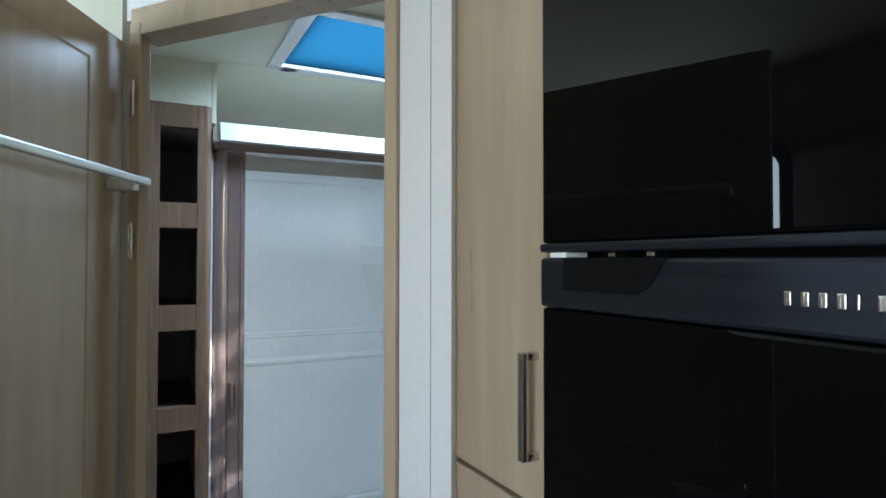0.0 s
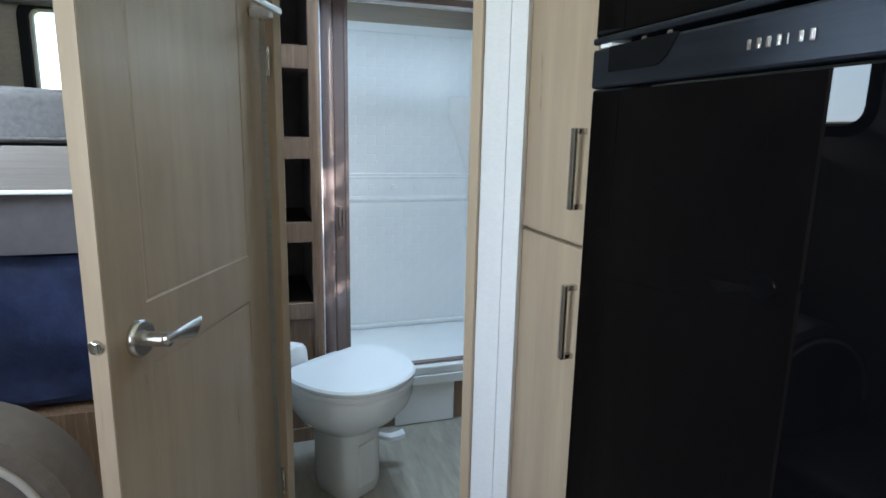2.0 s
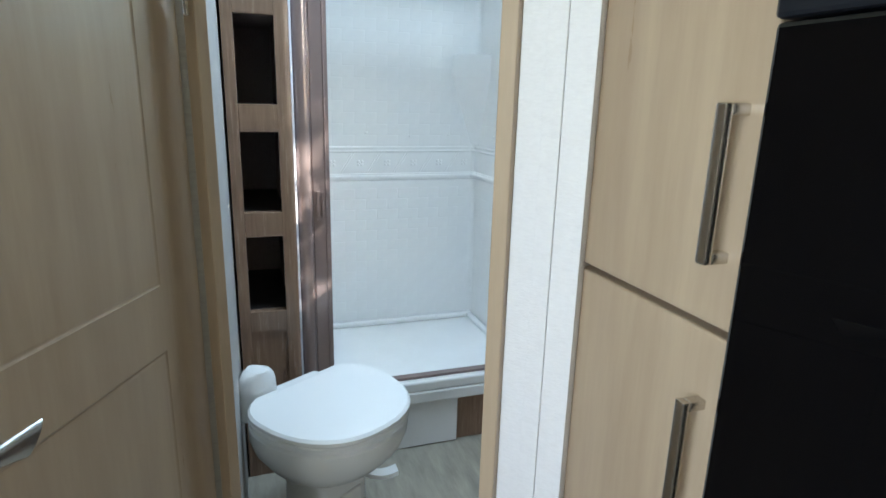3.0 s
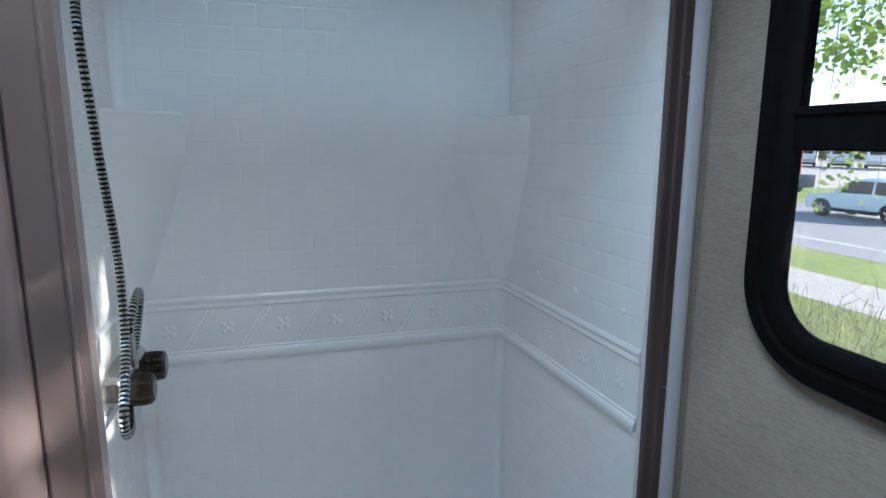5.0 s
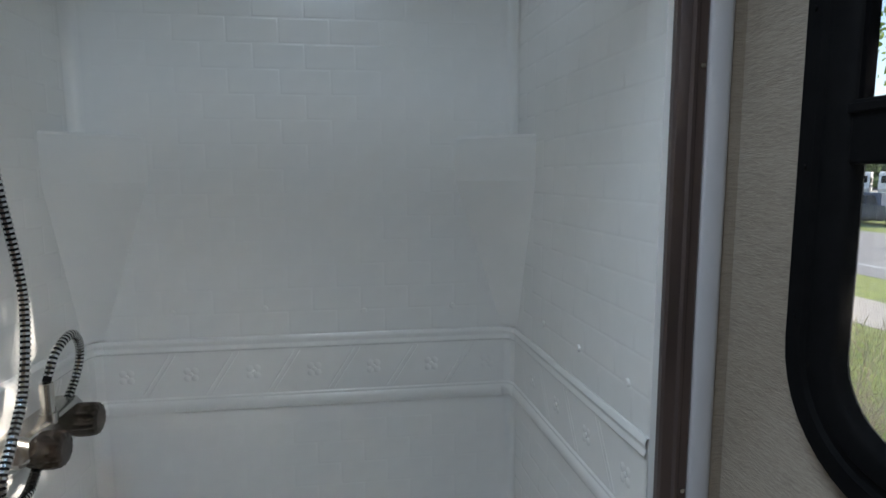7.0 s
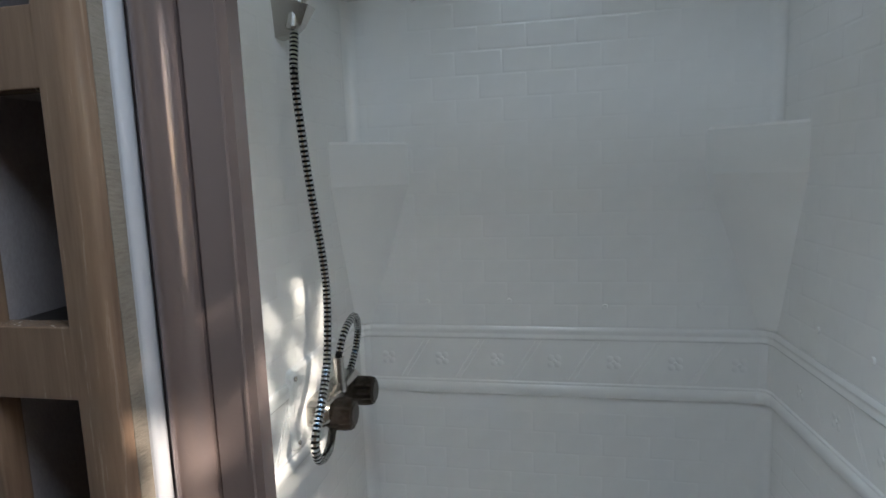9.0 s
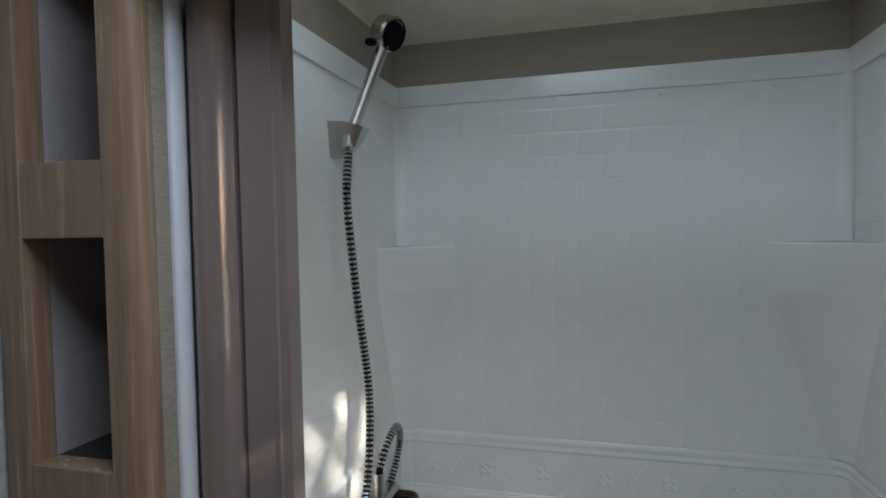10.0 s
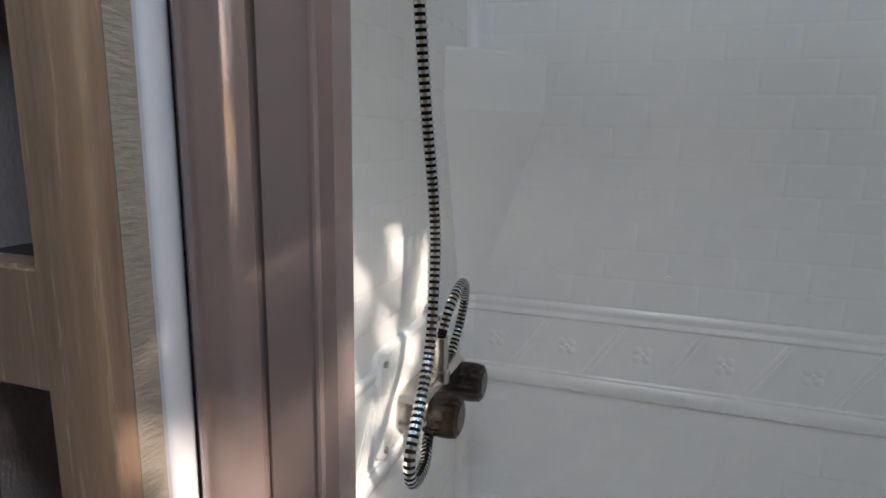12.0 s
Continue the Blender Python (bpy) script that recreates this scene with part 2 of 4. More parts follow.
boxpart("jamb", (-0.022, -0.050, 0, 0.0, 0.010, 1.90), WOOD, frame_ob, bevel=.002, m=DW)
boxpart("jamb", (DL, -0.010, 0, DL + .03, 0.014, 1.90), WOOD, frame_ob, bevel=.002, m=DW)
boxpart("head", (-0.022, -0.052, 1.875, DL + .03, 0.013, 1.93), WOOD, frame_ob, bevel=.002, m=DW)
sp = boxpart("strike_plate", (0.0005, -0.036, .935, 0.002, -0.014, .99), RUBBER, frame_ob, "small dark strike plate", bevel=.0005, m=DW)

# ---- bathroom door, standing open ----
DA = math.degrees(math.atan2(.905, .425))
door = thing("bathroom_door", "open light wood-grain panel door with lever handle", "door", (-.232, .948, 0))
door.rotation_euler = (0, 0, radians(DA))
DLEN, DT = .622, .034


def panel_door(parent):
    """A slab with two sunk panels, each with a sloped moulding, on its visible side (local -y)."""
    bm = bmesh.new()
    holes = [(.105, .13, .508, .895), (.105, 1.008, .508, 1.80)]
    xs = [0, .105, .508, DLEN]
    zs = [.02, .13, .895, 1.008, 1.80, 1.868]
    for i in range(3):
        for j in range(5):
            if i == 1 and j in (1, 3):
                continue
            vs = [bm.verts.new((x, 0, z)) for x, z in ((xs[i], zs[j]), (xs[i + 1], zs[j]), (xs[i + 1], zs[j + 1]), (xs[i], zs[j + 1]))]
            bm.faces.new(vs)
    for x0, z0, x1, z1 in holes:
        loops = []
        for ins, dep in ((0, 0), (.0025, .0017), (.006, .0017), (.009, .0010)):
            loops.append([bm.verts.new(p) for p in ((x0 + ins, dep, z0 + ins), (x1 - ins, dep, z0 + ins), (x1 - ins, dep, z1 - ins), (x0 + ins, dep, z1 - ins))])
        for a, b in zip(loops, loops[1:]):
            ring(bm, a, b)
        bm.faces.new(loops[-1])
    for f in ((0, DT, .02, 0, 0, 1.868), (DLEN, DT, .02, DLEN, 0, 1.868)):
        bm.faces.new([bm.verts.new(p) for p in ((f[0], 0, .02), (f[0], DT, .02), (f[0], DT, 1.868), (f[0], 0, 1.868))])
    bm.faces.new([bm.verts.new(p) for p in ((0, DT, .02), (DLEN, DT, .02), (DLEN, DT, 1.868), (0, DT, 1.868))])
    for z in (.02, 1.868):
        bm.faces.new([bm.verts.new(p) for p in ((0, 0, z), (DLEN, 0, z), (DLEN, DT, z), (0, DT, z))])
    bmesh.ops.remove_doubles(bm, verts=bm.verts, dist=.0002)
    return part("leaf", bm, WOOD, parent)


panel_door(door)
boxpart("edge_strip", (-.002, .001, .02, .0, DT - .001, 1.868), WOOD, door, bevel=0)


def disc(bm, r, d, segs=28, m=Matrix()):
    """A short round plate with a soft rim, its axis along local -y."""
    prof = [(0, 0), (r, 0), (r, -d * .6), (r * .9, -d), (0, -d)]
    loops = []
    for rr, yy in prof[1:-1]:
        loops.append([m @ Vector((rr * math.cos(2 * math.pi * k / segs), yy, rr * math.sin(2 * math.pi * k / segs))) for k in range(segs)])
    loft(bm, loops)


lever = boxpart("lever_handle", (.062, -.061, .948, .102, -.047, .964), NICKEL, door, "brushed nickel lever handle", bevel=.005)
bm = bmesh.new()
disc(bm, .033, .012, m=Matrix.Translation((.075, 0, .954)))
part("rosette", bm, NICKEL, lever)
bm = bmesh.new()
disc(bm, .013, .058, m=Matrix.Translation((.075, 0, .954)))
part("spindle", bm, NICKEL, lever)
bm = bmesh.new()
# flared blade with a slanted end
loft(bm, [[(.094 + .076 * u + .014 * u * math.sin(a), -.054 + .0055 * math.cos(a), .956 - .010 * u + (.0075 + .0085 * u) * math.sin(a)) for a in [2 * math.pi * k / 16 for k in range(16)]] for u in [i / 10 for i in range(11)]])
part("grip", bm, NICKEL, lever)
bm = bmesh.new()
box(bm, -.012, .010, .955, .0, .024, .975, bevel=.003)
latch = part("latch_bolt", bm, NICKEL, door, "nickel latch bolt in the door edge")
bm = bmesh.new()
disc(bm, .012, .006, m=Matrix.Translation((-.0035, .017, .965)) @ pose(0, 0, 0, 0, 0, -90))
part("latch_plate", bm, NICKEL, latch)
# towel bar
SATIN = textured("satin_silver", (0.60, 0.60, 0.58), (0.64, 0.64, 0.62), (1, 1, 1), (0.28, 0.34), 0.0, 3, 8.0, metal=0.6)
bar = thing("towel_bar", "satin silver flat towel bar on the open bathroom door", "towel bar", (-.232, .948, 0))
bar.rotation_euler = (0, 0, radians(DA))
boxpart("rail", (.06, -.064, 1.578, .612, -.050, 1.592), SATIN, bar, bevel=.003)
for s in (.075, .575):
    br = boxpart("bracket", (s - .014, -.052, 1.565, s + .014, -.001, 1.588), SATIN, bar, bevel=.004)
    bm = bmesh.new()
    disc(bm, .007, .003, 12, m=Matrix.Translation((s, -.03, 1.564)) @ pose(0, 0, 0, 90, 0, 0))
    part("screw", bm, NICKEL, br)
# hinges
for z in (.35, 1.47, 1.75):
    hg = thing("hinge", "small nickel hinge barrel on the door frame", "hinge", (.052, 1.487, z), "door hinges")
    bm = bmesh.new()
    loft(bm, [[(.006 * math.cos(2 * math.pi * k / 12), .006 * math.sin(2 * math.pi * k / 12), zz) for k in range(12)] for zz in (-.035, .035)])
    part("barrel", bm, NICKEL, hg)
    boxpart("plate", (-.001, -.02, -.034, .001, .02, .034), NICKEL, hg, bevel=.0005)

# ---- niche column between door wall and shower ----
NICHES = [(1.624, 1.876), (1.283, 1.540), (.948, 1.199), (.614, .868)]
NX0, NX1, CX0, CX1 = .116, .231, .0815, .275
col = thing("niche_column", "brown wood column with four open niches beside the shower", "shelf column")
bm = bmesh.new()
box(bm, CX0, YC, 0, NX0, YC + .034, 1.955, bevel=.0015)
part("left_stile", bm, WOOD_D, col)
bm = bmesh.new()
prof = [(NX1, YC), (.252, YC)]
for k in range(9):
    a = radians(90 - 10 * k)
    prof.append((.252 + .023 * math.cos(a), YC + .018 - .018 * math.sin(a)))
prof += [(CX1, YC + .026), (CX1 - .020, YC + .026), (CX1 - .020, YC + .034), (NX1, YC + .034)]
extrude_poly(bm, prof, 0, 1.955)
part("right_stile", bm, WOOD_D, col)
RAIL_DIMS = [(.545, .614), (.868, .948), (1.199, 1.283), (1.540, 1.624), (1.876, 1.955), (0, .06)]
for z0, z1 in RAIL_DIMS:
    boxpart("rail", (NX0, YC + .001, z0, NX1, YC + .033, z1), WOOD_D, col, bevel=.0015)
boxpart("lower_panel", (NX0, YC + .010, .06, NX1, YC + .016, .545), WOOD_D, col, bevel=0)
LINER = textured("niche_lining", (0.30, 0.255, 0.255), (0.38, 0.33, 0.325), (60, 60, 30), (0.55, 0.7), 0.4, 4, 5.0, dist=0.002)
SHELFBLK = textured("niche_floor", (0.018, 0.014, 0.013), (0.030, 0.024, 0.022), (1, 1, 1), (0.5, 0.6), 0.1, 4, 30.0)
for z0, z1 in NICHES:
    bm = bmesh.new()
    a = .006
    x0, x1, zz0, zz1, y0, y1 = NX0 - .010, NX1 + .012, z0 - .004, z1 + a, YC + .037, YC + .52
    for d in ((x0 - .004, y0, zz0 - .004, x0, y1, zz1), (x1, y0, zz0 - .004, x1 + .004, y1, zz1), (x0, y1, zz0 - .004, x1, y1 + .004, zz1), (x0, y0, zz1, x1, y1, zz1 + .004)):
        box(bm, *d)
    nb = part("niche_box", bm, LINER, col, "dark textured niche lining")
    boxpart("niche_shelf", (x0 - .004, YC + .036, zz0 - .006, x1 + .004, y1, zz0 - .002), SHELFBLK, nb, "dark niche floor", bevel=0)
structure(boxpart("wall_above_column", (0.081, YC + .03, 1.955, CX1 + .0, YC + .05, ZC), CEIL, bevel=0), "cream wall above the niche column")
structure(boxpart("wall_return", (.2555, YC + .0265, 0, .2755, 2.357, 1.94), WALLPAPER, bevel=0), "narrow beige wallpaper strip beside the shower")
# white quarter-round trim
bm = bmesh.new()
extrude_poly(bm, [(.256, 2.357), (.279, 2.357)] + [(.279 + .006 * math.sin(radians(a)), 2.370 - .013 * math.cos(radians(a))) for a in range(0, 181, 20)] + [(.256, 2.383)], .24, 1.86)
structure(part("trim_left", bm, GREYTRIM), "glossy white trim strip of the shower opening", "trim")

# ---- shower ----
ZP, ZT, ZD0, ZD1, XS0, XS1 = .24, 1.853, .938, 1.095, .306, 1.180
shower = thing("shower_surround", "white moulded plastic shower surround with brick relief", "shower")
boxpart("back_panel", (XS0 - .02, YB, ZP - .02, XS1 + .02, YB + .02, ZT), ABS, shower, bevel=0)
boxpart("left_panel", (XS0 - .018, 2.385, ZP - .02, XS0, YB, ZT), ABS, shower, bevel=0)
FL = .050                                               # the outer wall flares towards the opening
bm = bmesh.new()
extrude_poly(bm, [(XS1, YB), (XS1 + FL * (YB - 2.462), 2.462), (XS1 + FL * (YB - 2.462) + .018, 2.462), (XS1 + .018, YB)], ZP - .02, ZT)
part("right_panel", bm, ABS, shower)
# rounded corners
for cx, sx in ((XS0, 1), (XS1, -1)):
    bm = bmesh.new()
    R = .022
    pts = [(cx, YB)] + [(cx + sx * (R - R * math.cos(radians(a))), YB - (R - R * math.sin(radians(a)))) for a in range(0, 91, 10)]
    extrude_poly(bm, pts if sx < 0 else pts[::-1], ZP, ZT - .002)
    part("corner_cove", bm, ABS, shower)
# dado band: one moulded profile swept along three walls
DPROF = [(0, ZD1), (.004, ZD1), (.007, ZD1 - .003), (.009, ZD1 - .009), (.006, ZD1 - .014), (.006, ZD1 - .017), (.009, ZD1 - .021), (.009, ZD1 - .025), (.0035, ZD1 - .029),
         (.0035, ZD0 + .034), (.007, ZD0 + .031), (.007, ZD0 + .027), (.0105, ZD0 + .024), (.0125, ZD0 + .017), (.0115, ZD0 + .008), (.008, ZD0 + .002), (0, ZD0)]
bm = bmesh.new()
runs = []
for d, z in DPROF:
    d *= .68
    runs.append([(XS0 + d, 2.39, z), (XS0 + d, YB - d - .020, z), (XS0 + d + .006, YB - d - .006, z), (XS0 + d + .020, YB - d, z), (XS1 - d - .020, YB - d, z), (XS1 - d - .006, YB - d - .006, z), (XS1 - d, YB - d - .020, z), (XS1 - d + FL * (YB - 2.462), 2.462, z)])
vs = [[bm.verts.new(p) for p in r] for r in runs]
for a, b in zip(vs, vs[1:]):
    for i in range(len(a) - 1):
        bm.faces.new((a[i], a[i + 1], b[i + 1], b[i]))
dado = part("dado_band", bm, ABS, shower, "moulded border band with diamond pattern")


def relief_bar(bm, p0, p1, w, h, place):
    """A raised thin bar on a wall; place maps (along, height, out) to the room."""
    (a0, z0), (a1, z1) = p0, p1
    L = math.hypot(a1 - a0, z1 - z0)
    ux, uz = (a1 - a0) / L, (z1 - z0) / L
    nx, nz = -uz, ux
    lo = [place(a + nx * s * w, z + nz * s * w, 0) for a, z, s in ((a0, z0, 1), (a0, z0, -1), (a1, z1, -1), (a1, z1, 1))]
    hi = [place(a + nx * s * w * .35, z + nz * s * w * .35, h) for a, z, s in ((a0, z0, 1), (a0, z0, -1), (a1, z1, -1), (a1, z1, 1))]
    loft(bm, [lo, hi])


def rosette(bm, a, z, place):
    for q in range(4):
        c, s = math.cos(radians(90 * q + 45)), math.sin(radians(90 * q + 45))
        ca, cz = a + .0105 * c, z + .0105 * s
        n = 8
        lo = [place(ca + .0085 * math.cos(2 * math.pi * k / n), cz + .0085 * math.sin(2 * math.pi * k / n), 0) for k in range(n)]
        hi = [place(ca + .005 * math.cos(2 * math.pi * k / n), cz + .005 * math.sin(2 * math.pi * k / n), .0014) for k in range(n)]
        loft(bm, [lo, hi])
    n = 8
    loft(bm, [[place(a + r * math.cos(2 * math.pi * k / n), z + r * math.sin(2 * math.pi * k / n), h) for k in range(n)] for r, h in ((.005, 0), (.0035, .0028))])


ZM0, ZM1 = ZD0 + .038, ZD1 - .033
WALLS = {
    "back": (lambda a, z, o: (a, YB - .0021 - o, z), XS0 + .03, XS1 - .03),
    "left": (lambda a, z, o: (XS0 + .0021 + o, a, z), 2.40, YB - .03),
    "right": (lambda a, z, o: (XS1 + FL * (YB - a) - .0021 - o, a, z), 2.48, YB - .03),
}
for key, (place, a0, a1) in WALLS.items():
    n = int((a1 - a0) / .125)
    for i in range(n + 1):
        ac = a0 + .035 + .125 * i
        if ac > a1 - .015:
            break
        bm = bmesh.new()
        rosette(bm, ac, (ZM0 + ZM1) / 2, place)
        part("rosette", bm, ABS, dado)
        for off in (-.006, .006):
            if ac + .09 + off < a1:
                bm = bmesh.new()
                relief_bar(bm, (ac + .034 + off, ZM0), (ac + .09 + off, ZM1), .0022, .0014, place)
                part("diagonal_bar", bm, ABS, dado)

# corner shelves
for cx, sx in ((XS0, 1), (XS1, -1)):
    bm = bmesh.new()
    loops = []
    for z, r in ((1.5055, .118), (1.505, .126), (1.500, .131), (1.414, .131), (1.408, .129), (1.10, .028)):
        pts = [(cx, YB), (cx, YB - r), (cx + sx * r, YB)]
        loops.append([(x + (FL * (YB - y) if sx < 0 else 0), y, z) for x, y in pts])
    loft(bm, loops)
    shelf = part("corner_shelf", bm, ABS, shower, "tapered moulded corner shelf")
    for poly in shelf.data.polygons:
        poly.use_smooth = False
# screw caps
for x, z in ((.467, 1.149), (.650, 1.152), (.853, 1.141), (1.043, 1.146), (.46, 1.80), (.66, 1.803), (.86, 1.80), (1.06, 1.80)):
    bm = bmesh.new()
    disc(bm, .006, .004, 16, m=Matrix.Translation((x, YB, z)))
    part("screw_cap", bm, WHITE, shower)
for y in (2.52, 2.68, 2.84):
    bm = bmesh.new()
    disc(bm, .006, .004, 16, m=Matrix.Translation((XS1 + FL * (YB - y), y, 1.148)) @ pose(0, 0, 0, 0, 0, -90))
    part("screw_cap", bm, WHITE, shower)
# top lip
bm = bmesh.new()
for d in ((XS0, YB - .006, ZT - .045, XS1, YB, ZT), (XS0, 2.39, ZT - .045, XS0 + .006, YB - .006, ZT), (XS1 - .004, 2.80, ZT - .045, XS1 + .004, YB - .006, ZT)):
    box(bm, *d, bevel=.002)
part("top_lip", bm, ABS, shower)

# shower pan
pan = thing("shower_pan", "white plastic shower pan on a raised step", "shower pan")
PX1 = XW - .001
bm = bmesh.new()
box(bm, XS0 - .015, 2.40, .215, XS1 + .045, YB - .001, .236, bevel=.004)
part("pan_floor", bm, ABS, pan)
bm = bmesh.new()
box(bm, .281, YC + .004, .236, PX1, 2.385, .278, bevel=.008, seg=3)
part("threshold", bm, ABS, pan)
boxpart("threshold_track", (.40, YC + .030, .279, 1.20, YC + .060, .290), BROWN, pan, bevel=.002)
boxpart("apron", (.58, YC + .010, .004, .86, YC + .022, .20), ABS, pan, bevel=.003)
boxpart("apron_lip", (.281, YC + .001, .19, PX1, YC + .016, .2355), ABS, pan, bevel=.005)
boxpart("step_front", (.281, YC + .024, .002, PX1, YC + .032, .19), WOOD_D, pan, bevel=0)
boxpart("curb", (.281, YC + .017, .2, PX1, 2.39, .2145), ABS, pan, bevel=0)
bm = bmesh.new()
for d in ((XS0, YB - .03, .236, XS1, YB - .001, .262), (XS0, 2.40, .236, XS0 + .028, YB - .03, .262), (XS1 - .028, 2.465, .236, XS1, YB - .03, .262)):
    box(bm, *d, bevel=.008, seg=3)
part("pan_rim", bm, ABS, pan)

# retracting screen: housing tube, closing stile, far channel, header
screen = thing("shower_screen", "brown metal retractable shower screen housing", "shower screen")
bm = bmesh.new()
prof = [(.281, 2.384)] + [(.308 - .0275 * math.cos(radians(a)), 2.398 - .030 * math.sin(radians(a))) for a in range(10, 171, 10)] + [(.3355, 2.393), (.3355, 2.43), (.281, 2.43)]
extrude_poly(bm, prof, .279, 1.838)
part("housing", bm, BROWN, screen)
bm = bmesh.new()
prof = [(.3375, 2.398), (.341, 2.3955), (.380, 2.3975), (.3815, 2.3945), (.3845, 2.3945), (.386, 2.3975), (.397, 2.3985), (.397, 2.425), (.3375, 2.43)]
extrude_poly(bm, prof, .29, 1.838)
st = part("closing_stile", bm, BROWN, screen)
boxpart("pull_latch", (.349, 2.384, .90, .364, 2.396, 1.0), BROWN, st, bevel=.003)
boxpart("pull_lip", (.366, 2.378, .91, .371, 2.396, .99), BROWN, st, bevel=.0015)
bm = bmesh.new()
prof = [(1.216, 2.463), (1.216, 2.454), (1.219, 2.451), (1.233, 2.4505), (1.236, 2.447), (1.240, 2.447), (1.243, 2.4505), (1.253, 2.451), (1.256, 2.454), (1.256, 2.463)]
extrude_poly(bm, prof, .279, 1.838)
ch = part("side_channel", bm, BROWN_SHADED, screen, "brown side channel, darkened for its shaded face")
for z in (.50, 1.029, 1.55):
    bm = bmesh.new()
    disc(bm, .0035, .002, 10, m=Matrix.Translation((1.248, 2.4505, z)))
    part("screw", bm, NICKEL, ch)
bm = bmesh.new()
extrude_poly(bm, [(1.256, 2.463)] + [(1.2722 - .0155 * math.cos(radians(a)), 2.456 - .006 * math.sin(radians(a))) for a in range(0, 181, 20)] + [(1.2885, 2.463)], .279, 1.86)
structure(part("trim_right", bm, GREYTRIM), "glossy white trim strip at the shower's outer side", "trim")
structure(boxpart("wall_strip", (1.2890, 2.4575, .279, XW + .001, 2.4625, 1.86), WALLPAPER, bevel=0), "narrow beige wallpaper strip beside the shower trim")
boxpart("filler", (XS1 + .045, 2.463, .279, XW, 2.475, 1.86), ABS, shower, bevel=0)
# white header over the opening, with a sloping front
bm = bmesh.new()
prof = [(2.285, 1.842), (2.345, 1.842), (2.345, 1.905), (2.305, 1.905)]
loft(bm, [[(.300, y, z) for y, z in prof], [(XW - .001, y, z) for y, z in prof]])
hd = part("header", bm, WHITE, screen, "glossy white header rail")
boxpart("header_track", (.283, 2.325, 1.815, XW - .002, 2.40, 1.842), BROWN, screen, bevel=.003)
BAND = textured("beige_band", (0.30, 0.25, 0.20), (0.36, 0.30, 0.245), (1, 1, 26), (0.5, 0.65), 0.2, 5, 6.0, dist=0.003)
bm = bmesh.new()
for d in ((XS0 - .018, YB + .004, ZT, XS1 + .018, YB + .02, 1.945), (XS0 - .018, 2.43, ZT, XS0 - .004, YB + .004, 1.945), (XS1 + .004, 2.43, ZT, XS1 + .018, YB + .004, 1.945)):
    box(bm, *d)
structure(part("trim_band", bm, BAND), "beige laminate band above the shower surround", "trim")
bm = bmesh.new()
loft(bm, [[(x, 2.300, ZC - .001), (x, YR - .001, 1.936), (x, YR - .001, 1.956), (x, 2.300, ZC + .019)] for x in (.291, XW - .0005)])
structure(part("ceiling_shower", bm, CEIL), "cream sloping ceiling panel over the shower", "ceiling")
structure(boxpart("wall_shower_left", (.2765, YC + .03, 1.906, .2905, YR - .002, ZC), CEIL, bevel=0), "cream wall strip above the shower's side")

# ---- shower fittings ----
PLATE = (2.645, .970, 2.87, 1.115)
faucet = thing("shower_faucet", "nickel shower faucet with two smoked knobs on white plate", "faucet")
bm = bmesh.new()
loft(bm, [[(XS0 + h, y, z) for y, z in rounded_loop(PLATE[0] + i, PLATE[1] + i, PLATE[2] - i, PLATE[3] - i, .014, 5)] for h, i in ((.0005, 0), (.006, .001), (.011, .006), (.012, .03))])
pl = part("wall_plate", bm, WHITE, faucet, "white plastic wall plate")
for y, z in ((PLATE[0] + .014, PLATE[3] - .016), (PLATE[0] + .014, PLATE[1] + .016), (PLATE[2] - .014, PLATE[3] - .016)):
    bm = bmesh.new()
    disc(bm, .0045, .003, 12, m=Matrix.Translation((XS0 + .0115, y, z)) @ pose(0, 0, 0, 0, 0, 90))
    part("screw", bm, NICKEL, pl)
bm = bmesh.new()
loft(bm, [[(x, y, z) for y, z in rounded_loop(2.69 + i, .995 + i, 2.88 - i, 1.045 - i, .012, 4)] for x, i in ((XS0 + .010, 0), (XS0 + .040, 0), (XS0 + .052, .008))])
part("body", bm, NICKEL, faucet)
SMOKE = mat("smoked_acrylic", (0.060, 0.042, 0.030), 0.06)
SMOKE.node_tree.nodes["Principled BSDF"].inputs["Transmission Weight"].default_value = 0.85
SMOKE.node_tree.nodes["Principled BSDF"].inputs["IOR"].default_value = 1.45


def knob(y, z):
    bm = bmesh.new()
    loops = []
    for x, r in ((.340, .018), (.346, .024), (.362, .0275), (.380, .0275), (.392, .0255), (.396, .018)):
        loops.append([(x, y + (r + (.0016 if k % 2 else -.0012)) * math.cos(2 * math.pi * k / 28), z + (r + (.0016 if k % 2 else -.0012)) * math.sin(2 * math.pi * k / 28)) for k in range(28)])
    loft(bm, loops)
    kb = part("knob", bm, SMOKE, faucet, "smoked clear acrylic knob")
    bm = bmesh.new()
    loft(bm, [[(x, y + r * math.cos(2 * math.pi * k / 14), z + r * math.sin(2 * math.pi * k / 14)) for k in range(14)] for x, r in ((.335, .012), (.388, .011), (.390, .006))])
    part("knob_core", bm, NICKEL, kb)


knob(2.728, 1.010)
knob(2.848, 1.008)
bm = bmesh.new()
loft(bm, [[(.350 + r * math.cos(2 * math.pi * k / 18), 2.775 + r * math.sin(2 * math.pi * k / 18), z) for k in range(18)] for z, r in ((1.035, .013), (1.052, .013), (1.053, .0105), (1.100, .0105), (1.101, .009))])
part("hose_outlet", bm, NICKEL, faucet)
